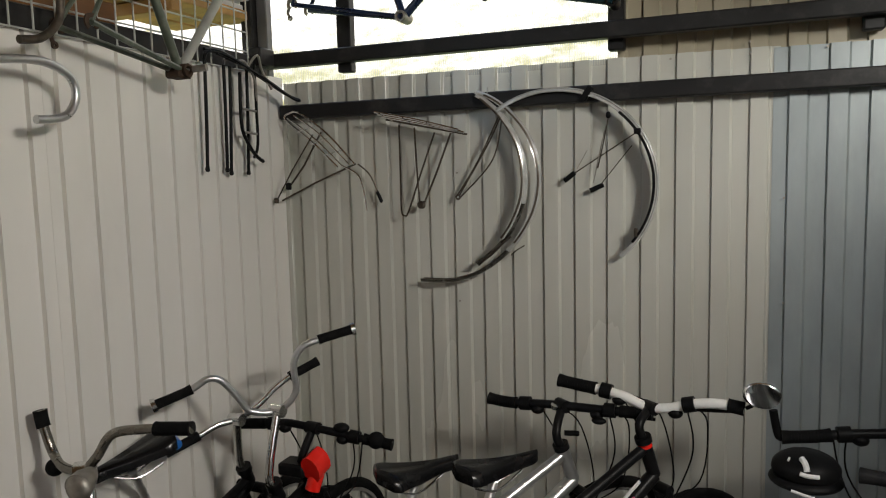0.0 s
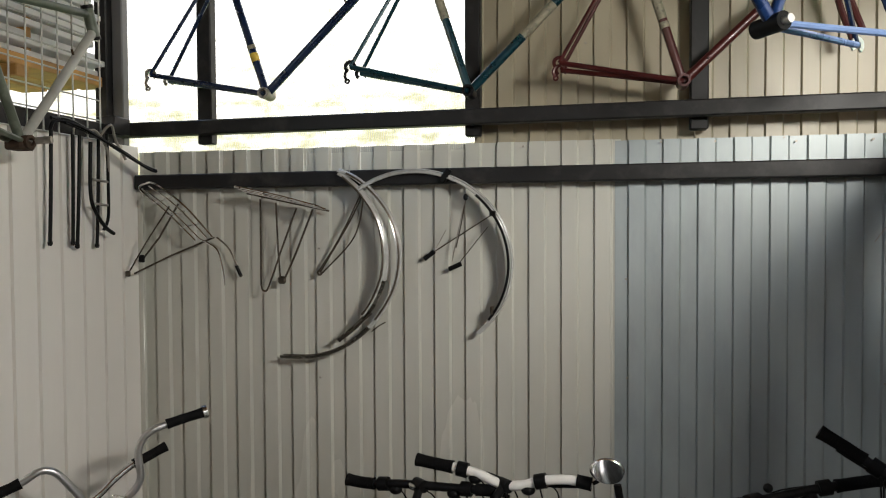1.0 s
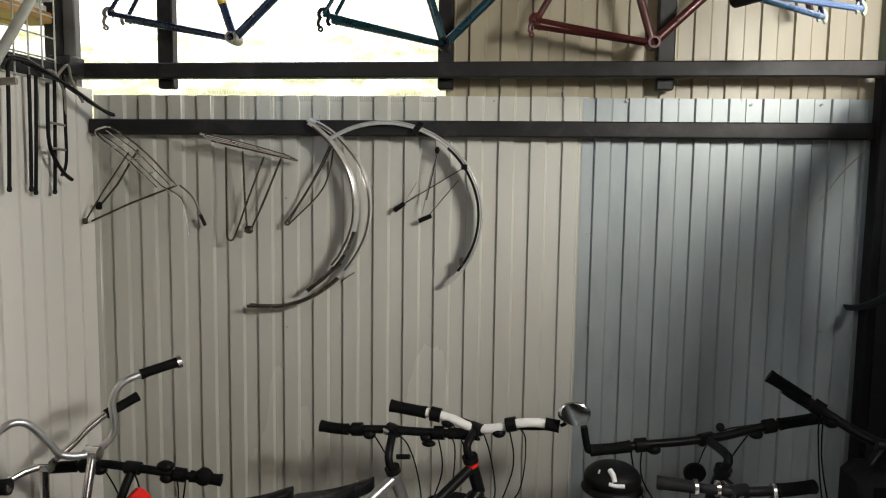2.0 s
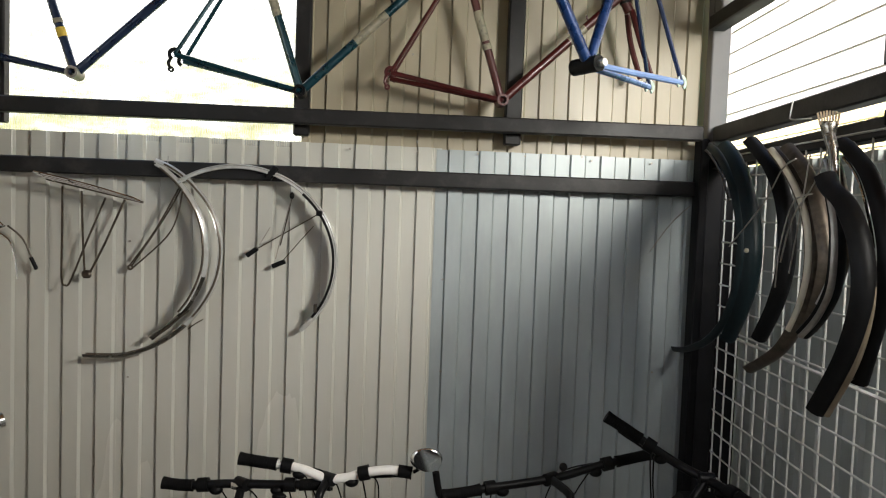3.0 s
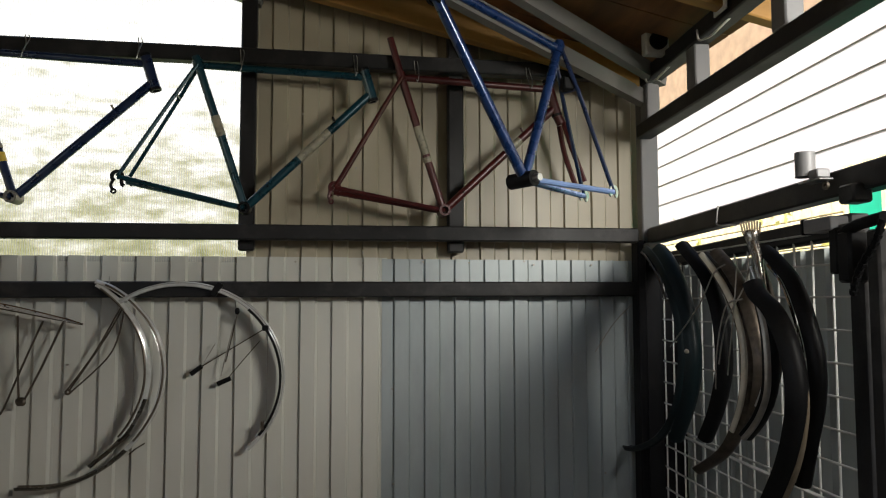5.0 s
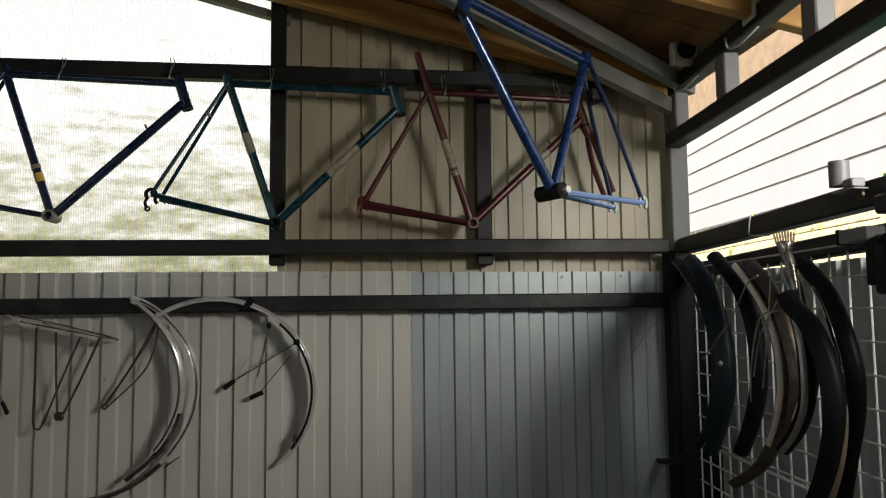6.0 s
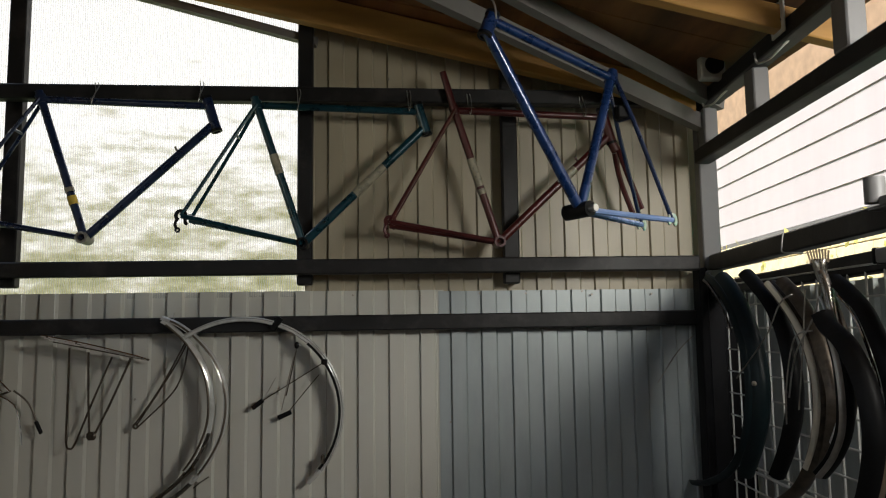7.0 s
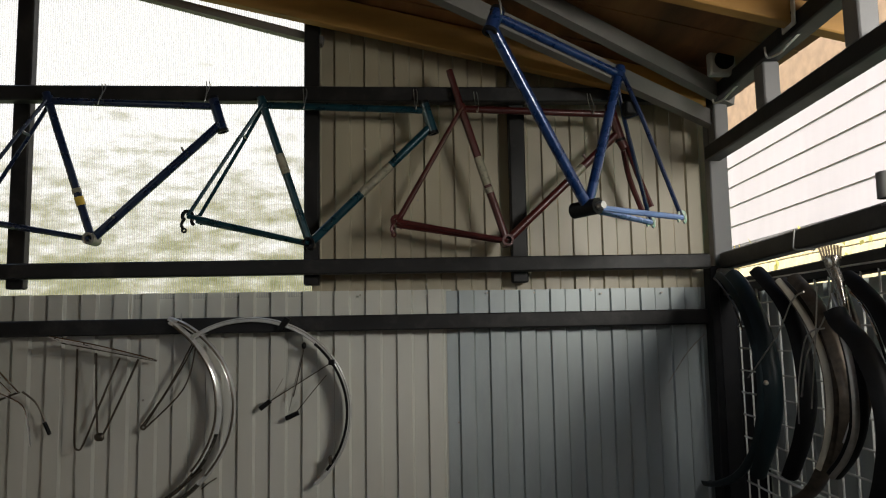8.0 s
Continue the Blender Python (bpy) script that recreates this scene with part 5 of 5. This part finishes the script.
def bicycle(label, d, head, bars, frame_mats, bar_mat, grip_len=0.12, saddle_at=None, saddle_kw=None, saddle_dir=None, stem_mat=None, bar_r=0.012, levers=True, grip_mat=RUBBER, tip_ball=False, bar_smooth=8, stem_rise=None, cables=True, grip_first=None, grip_last=None, low_step=False):
    """d: heading; head: top of the head tube; bars: points of the handlebar from grip end to grip end."""
    t = thing("bicycle", label, "bicycle", "parked bicycles")
    dv = Vector((d[0], d[1], 0)).normalized()
    n = Vector((0, 0, 1)).cross(dv)
    h = Vector(head)
    main, dark = frame_mats
    ax = h + dv * 0.19
    ax.z = wheel_r = 0.3 if low_step else 0.335
    steer = (ax - h).normalized()
    low = h + steer * (0.06 if low_step else 0.13)
    crown = h + steer * (0.085 if low_step else 0.17)
    bb = h - dv * 0.6
    bb.z = 0.3
    seat = h - dv * 0.66
    seat.z = h.z - (0.34 if saddle_at else 0.3)
    if low_step:
        seat.z = 0.5
    rear = ax - dv * 1.05
    part("head_tube", sweep([h, low], 0.021, seg=14), main, t)
    part("top_tube", sweep([low - steer * 0.01 if low_step else h + steer * 0.03, seat], 0.017, seg=12), main, t)
    part("down_tube", sweep([low, bb], 0.023, seg=12), main, t)
    part("seat_tube", sweep([bb, seat], 0.016, seg=12), main, t)
    part("bottom_bracket", ring(bb, n, 0.01, 0.024, 0.075), dark, t)
    for sg in (1, -1):
        part("chain_stay", sweep([bb + n * sg * 0.02, rear + n * sg * 0.06], 0.009, seg=8), main, t)
        part("seat_stay", sweep([seat + n * sg * 0.016, rear + n * sg * 0.06], 0.008, seg=8), main, t)
        part("fork_blade", sweep([crown + n * sg * 0.045, ax + n * sg * 0.05], 0.013, seg=10), dark, t)
        cr = bb + n * sg * 0.05
        e = cr + dv * 0.13 * sg + Vector((0, 0, -0.11 * sg))
        k = part("crank", sweep([cr, e], 0.011, seg=8), ALUM, t)
        part("pedal", box(e.x - 0.04, e.x + 0.04, e.y - 0.035, e.y + 0.035, e.z - 0.012, e.z + 0.012, 0.004), PLASTIC, k)
    part("fork_crown", sweep([crown + n * 0.055, crown + n * -0.055], 0.018, seg=10), dark, t)
    part("chainring", ring(bb + n * -0.045, n, 0.03, 0.085, 0.004, seg=28), DULL, t)
    wheel(t, ax, dv, wheel_r)
    wheel(t, rear, dv, wheel_r)
    # bar, stem and grips
    pts = smooth_path(bars, bar_smooth)
    length = [0.0]
    for a, b in zip(pts, pts[1:]):
        length.append(length[-1] + (b - a).length)
    hb = part("handlebar", sweep(pts, bar_r, seg=12), bar_mat, t)
    mid = min(pts, key=lambda p: (p - h).length) if stem_rise is None else pts[min(range(len(pts)), key=lambda i: abs(length[i] - length[-1] * stem_rise))]
    st = part("stem", sweep(smooth_path([h - steer * -0.01, h - steer * 0.05, mid], 4), 0.014, seg=12), stem_mat or dark, t)
    part("clamp", sweep([mid + (pts[1] - pts[0]).normalized() * 0.0 + n * 0.024, mid - n * 0.024], 0.021, seg=12), stem_mat or dark, st)
    part("headset", ring(h, steer, 0.01, 0.026, 0.02), dark, st)

    def along(dist, rev):
        q = pts[::-1] if rev else pts
        acc = 0
        for a, b in zip(q, q[1:]):
            l = (b - a).length
            if acc + l >= dist:
                return a.lerp(b, (dist - acc) / l)
            acc += l
        return q[-1]

    for rev in (False, True):
        gl = (grip_last if rev else grip_first) or grip_len
        g = part("grip", sweep([along(x * gl / 5, rev) for x in range(6)], bar_r + 0.0042, seg=12, taper=[1.12, 1.0, 0.96, 1.0, 0.96, 1.1]), grip_mat, hb)
        e0, e1 = along(0, rev), along(0.03, rev)
        if tip_ball:
            part("end_cap", ring(e0, e1 - e0, 0, bar_r + 0.011, 0.014), CHROME, g)
        bm = bmesh.new()
        for x in range(1, 15):
            a = along(gl * x / 15, rev)
            b = along(gl * x / 15 + 0.004, rev)
            ring(a, b - a, bar_r, bar_r + 0.0049, 0.003, bm, 12)
        part("grip_ribs", bm, grip_mat, g)
        if levers:
            a, b = along(grip_len + 0.035, rev), along(grip_len - 0.07, rev)
            down = Vector((0, 0, -0.028)) + dv * 0.05
            lv = part("brake_clamp", sweep([along(grip_len + 0.015, rev), along(grip_len + 0.05, rev)], bar_r + 0.009, seg=12), PLASTIC, hb)
            part("brake_lever", sweep(smooth_path([a + down * 0.35, a + down * 0.8, a.lerp(b, 0.5) + down, b + down * 1.05], 4), 0.0055, seg=8), dark, lv)
            part("shifter", ball(along(grip_len + 0.075, rev) + Vector((0, 0, -0.018)), 0.021, None, 1.1, 1, 0.8), PLASTIC, lv)
            if cables:
                s = along(grip_len + 0.06, rev) + dv * 0.03
                part("cable", sweep(smooth_path([s, s.lerp(low, 0.25) + dv * 0.12 + Vector((0, 0, -0.02)), s.lerp(low, 0.6) + dv * 0.14 + Vector((0, 0, -0.14)), low + dv * 0.03 + Vector((0, 0, -0.1))], 7), 0.0026, seg=6), PLASTIC, lv)
                part("cable", sweep(smooth_path([s + Vector((0, 0, -0.015)), s.lerp(low, 0.3) + dv * 0.06 + Vector((0, 0, -0.12)), low - dv * 0.02 + Vector((0, 0, -0.2)), low - dv * 0.2 + Vector((0, 0, -0.22))], 7), 0.0026, seg=6), PLASTIC, lv)
    if saddle_at:
        sx, sy, sz = saddle_at
        part("seat_post", sweep([seat, (sx, sy, sz - 0.06)], 0.013, seg=12), ALUM, t)
        saddle(t, (sx, sy), saddle_dir or d, sz, VINYL, **(saddle_kw or {}))
    return t, hb, h, low, seat, bb


# white-barred mountain bike with the mirror
bk, hb, h, low, seat, bb = bicycle("dark mountain bicycle with white riser bar and mirror", (0.66, 0.75), (1.501, -0.42, 0.875),
    [(1.223, -0.34, 1.015), (1.299, -0.347, 1.005), (1.367, -0.354, 0.998), (1.436, -0.361, 0.985), (1.506, -0.368, 0.96), (1.574, -0.376, 0.965), (1.632, -0.382, 0.984), (1.712, -0.391, 0.996), (1.786, -0.4, 0.99)],
    (BLACKM, BLACKM), WHITEP, 0.125, (1.124, -0.74, 0.878), dict(w=0.15, length=0.27), None, BLACKM, 0.0155, grip_last=0.045)
part("logo_panel", sweep([low.lerp(bb, 0.1), low.lerp(bb, 0.5)], 0.0236, seg=12), BLACKM, bk)
for f in (0.14, 0.2, 0.26, 0.33, 0.4):
    p = low.lerp(bb, f)
    part("print_bar", box(-0.012, 0.012, -0.003, 0.003, -0.01, 0.01, 0.001), PINK if f < 0.2 else GRAPHIC, bk).matrix_basis = Matrix.Translation(p + Vector((0.008, -0.02, 0.008))) @ Matrix.Rotation(radians(-40), 4, "Y")
part("pale_stripe", sweep([low.lerp(bb, 0.06) + Vector((-0.012, -0.012, 0.016)), low.lerp(bb, 0.55) + Vector((-0.012, -0.012, 0.016))], 0.006, seg=8), GRAPHIC, bk)
part("red_band", sweep([h.lerp(low, 0.05), h.lerp(low, 0.2)], 0.0225, seg=14), REDPL, bk)
mr = part("mirror", ball((1.832, -0.4, 1.036), 0.053, None, 1.0, 0.24, 0.72, 24), CHROME, hb, "oval chrome-rimmed bar mirror")
mr2 = ring((0, 0, 0), (0, 1, 0), 0, 0.049, 0.005, seg=32)
glass = part("mirror_face", mr2, MIRROR, mr)
glass.matrix_basis = Matrix.Translation((1.833, -0.427, 1.039)) @ Matrix.Rotation(radians(-27), 4, "X") @ Matrix.Rotation(radians(18.5), 4, "Z") @ Matrix.Diagonal((1.0, 1, 0.72, 1))
part("mirror_arm", sweep(smooth_path([(1.79, -0.4, 0.992), (1.81, -0.4, 1.005), (1.825, -0.4, 1.025)], 4), 0.006), PLASTIC, mr)

# silver bicycle with the flat black bar
bk, hb, h, low, seat, bb = bicycle("silver framed city bicycle with flat black bar", (0.66, 0.75), (1.242, -0.4, 0.815),
    [(0.976, -0.32, 0.926), (1.055, -0.327, 0.92), (1.194, -0.339, 0.93), (1.364, -0.354, 0.933), (1.523, -0.37, 0.939)],
    (ALUM, BLACKM), BLACKM, 0.1, (0.868, -0.72, 0.825), dict(w=0.19, length=0.27), None, BLACKM, 0.0145)
part("bell", ball((1.358, -0.37, 0.9), 0.016, None, 1.5, 1, 0.7), PLASTIC, hb)

part("quick_release", sweep([(1.255, -0.4, 0.86), (1.3, -0.405, 0.865)], 0.009, seg=8), PLASTIC, bk)
part("stem_top", ring((1.215, -0.355, 0.93), (0.2, -0.2, 1), 0.0, 0.016, 0.012), CHROME, bk)

# chrome-barred bicycles by the white wall
b2 = bicycle("old bicycle with tall silver cruiser handlebar", (0.1, 0.99), (0.364, -0.72, 0.7),
    [(0.085, -0.93, 1.002), (0.162, -0.851, 1.037), (0.199, -0.814, 1.064), (0.23, -0.783, 1.051), (0.264, -0.747, 0.987), (0.291, -0.72, 0.938), (0.353, -0.664, 0.929), (0.4, -0.625, 0.984), (0.399, -0.628, 1.081), (0.423, -0.61, 1.134), (0.47, -0.57, 1.156), (0.555, -0.5, 1.18)],
    (BLACKM, BLACKM), ALUM, 0.12, None, None, None, CHROME, 0.0115, False, tip_ball=True, bar_smooth=7, stem_rise=0.52, cables=False, low_step=True)
b3 = bicycle("old bicycle with chrome tilted handlebar", (0.05, 0.99), (0.203, -0.66, 0.71),
    [(0.111, -0.92, 0.849), (0.156, -0.842, 0.874), (0.197, -0.78, 0.901), (0.239, -0.718, 0.909), (0.28, -0.663, 0.945), (0.311, -0.624, 0.986), (0.349, -0.578, 1.022), (0.374, -0.547, 1.036), (0.414, -0.5, 1.06)],
    (BLACKM, BLACKM), CHROME, 0.11, None, None, None, CHROME, 0.011, False, cables=False, low_step=True)
bk, hb, h, low, seat, bb = bicycle("black bicycle with thumb bell and red front lamp", (0.12, 0.99), (0.422, -0.62, 0.71),
    [(0.162, -0.62, 0.85), (0.27, -0.607, 0.858), (0.344, -0.598, 0.865), (0.427, -0.588, 0.855), (0.518, -0.576, 0.842), (0.587, -0.567, 0.83), (0.714, -0.55, 0.812)],
    (BLACKM, BLACKM), BLACKM, 0.1, None, None, None, BLACKM, 0.0135, low_step=True)
part("bar_end_knob", ball((0.66, -0.56, 0.825), 0.03, None, 1, 1, 0.95), RUBBER, hb)
part("bar_end_tip", sweep([(0.67, -0.56, 0.823), (0.716, -0.56, 0.814)], 0.009), RUBBER, hb)
part("bell", ball((0.537, -0.57, 0.858), 0.024, None, 1.2, 1, 0.7), PLASTIC, hb)
lamp = part("front_lamp", sweep([(0.486, -0.62, 0.765), (0.478, -0.68, 0.745)], 0, seg=12, profile=[(0.036 * math.cos(k * 0.5236), 0.05 * math.sin(k * 0.5236)) for k in range(12)]), REDPL, hb, "glossy red plastic lamp body")
part("lamp_tail", sweep([(0.484, -0.64, 0.735), (0.47, -0.66, 0.67)], 0.026, seg=12), REDPL, lamp)
part("lamp_bracket", box(0.35, 0.45, -0.68, -0.6, 0.71, 0.755, 0.008), BLACKM, hb)

# nearest bicycle by the white wall, facing the camera
bk, hb, h, low, seat, bb = bicycle("old bicycle with high bar, headlamp and blue-tailed saddle", (0.5, -0.87), (0.265, -1.36, 0.87),
    [(0.05, -1.3, 1.1), (0.058, -1.3, 1.06), (0.085, -1.3, 0.99), (0.14, -1.32, 0.965), (0.22, -1.33, 0.97), (0.27, -1.33, 1.01), (0.315, -1.32, 1.07), (0.39, -1.3, 1.085), (0.53, -1.28, 1.095)],
    (DULL, DULL), TARNISH, 0.1, (0.11, -1.06, 0.905), dict(w=0.17, length=0.29, tail=BLUEV, tilt=-0.25), (-0.4, -0.92), CHROME, 0.0125, False, cables=False, grip_first=0.045)
lamp = part("headlamp", sweep([(0.265, -1.345, 0.975), (0.275, -1.375, 0.97), (0.285, -1.405, 0.965)], 0.032, seg=18, taper=[0.55, 0.95, 1.05]), DULL, hb, "bullet shaped silver headlamp")
part("lens", ball((0.283, -1.4, 0.962), 0.036, None, 1, 0.7, 1, 20), DULL, lamp)
part("knob", ball((0.1, -1.31, 0.955), 0.024), RUBBER, hb)

# black bicycles towards the right-hand corner
bk, hb, h, low, seat, bb = bicycle("black bicycle with flat bar and upturned bar end", (-0.6, 0.8), (2.276, -0.5, 0.911),
    [(1.885, -0.42, 0.923), (1.969, -0.411, 0.931), (2.043, -0.402, 0.942), (2.175, -0.388, 0.955), (2.298, -0.374, 0.972), (2.42, -0.361, 1.003), (2.611, -0.34, 1.038)],
    (BLACKM, BLACKM), BLACKM, 0.13, None, None, None, BLACKM, 0.014)
part("bar_end", sweep(smooth_path([(1.89, -0.42, 0.925), (1.876, -0.42, 0.93), (1.862, -0.42, 1.0)], 5), 0.012), PLASTIC, hb)
part("stem_cap", ball((2.289, -0.4, 1.012), 0.014), BLACKM, hb)
part("round_reflector", ring((2.222, -0.38, 0.85), (0, 1, 0.2), 0, 0.035, 0.012, seg=24), PLASTIC, hb)
bk, hb, h, low, seat, bb = bicycle("black mountain bicycle turned against the mesh wall", (0.1, 0.99), (2.62, -0.62, 0.92),
    [(2.42, -0.42, 1.19), (2.48, -0.44, 1.155), (2.56, -0.48, 1.105), (2.64, -0.53, 1.06), (2.7, -0.6, 1.04), (2.74, -0.7, 1.03), (2.76, -0.84, 1.03)],
    (BLACKM, BLACKM), BLACKM, 0.13, None, None, None, BLACKM, 0.015)
part("print_bar", sweep([low.lerp(bb, 0.1), low.lerp(bb, 0.25)], 0.0237, seg=12), ORANGE, bk)
# added block that fills out the dark mass round head and fork
part("dark_mass_block", box(2.58, 2.74, -0.72, -0.55, 0.84, 1.0, 0.03), PLASTIC, bk, "added black block for the dark mass of head and fork")
bk, hb, h, low, seat, bb = bicycle("bicycle with black grips ringed in silver", (-0.35, 0.94), (2.27, -0.72, 0.83),
    [(2.05, -0.66, 0.928), (2.13, -0.68, 0.93), (2.25, -0.7, 0.93), (2.37, -0.69, 0.935), (2.48, -0.66, 0.94)],
    (BLACKM, BLACKM), BLACKM, 0.11, None, None, None, BLACKM, 0.014, False, cables=False)
for x in (2.15, 2.21, 2.36):
    part("silver_ring", ring((x, -0.69, 0.932), (1, 0, 0), 0.012, 0.023, 0.01), CHROME, hb)
hm = thing("bicycle_helmet", "black helmet with white graphics resting on a bar", "helmet", m=Matrix.Translation((0.023, 0.16, -0.042)))
part("shell", ball((1.915, -0.72, 0.935), 0.082, None, 1.05, 1.0, 0.6, 24), PLASTIC, hm)
part("lower_shell", ball((1.915, -0.72, 0.905), 0.086, None, 1.08, 1.02, 0.3, 24), PLASTIC, hm)
for q, c in (([(1.9, -0.768, 0.978), (1.908, -0.782, 0.968), (1.912, -0.794, 0.952)], 0.008), ([(1.895, -0.797, 0.947), (1.912, -0.8, 0.944), (1.94, -0.798, 0.943)], 0.006), ([(1.872, -0.762, 0.974), (1.868, -0.77, 0.968)], 0.003), ([(1.875, -0.8, 0.9), (1.91, -0.808, 0.894), (1.94, -0.806, 0.886)], 0.004)):
    part("graphic", sweep(smooth_path(q, 5), c, seg=8), GRAPHIC, hm)
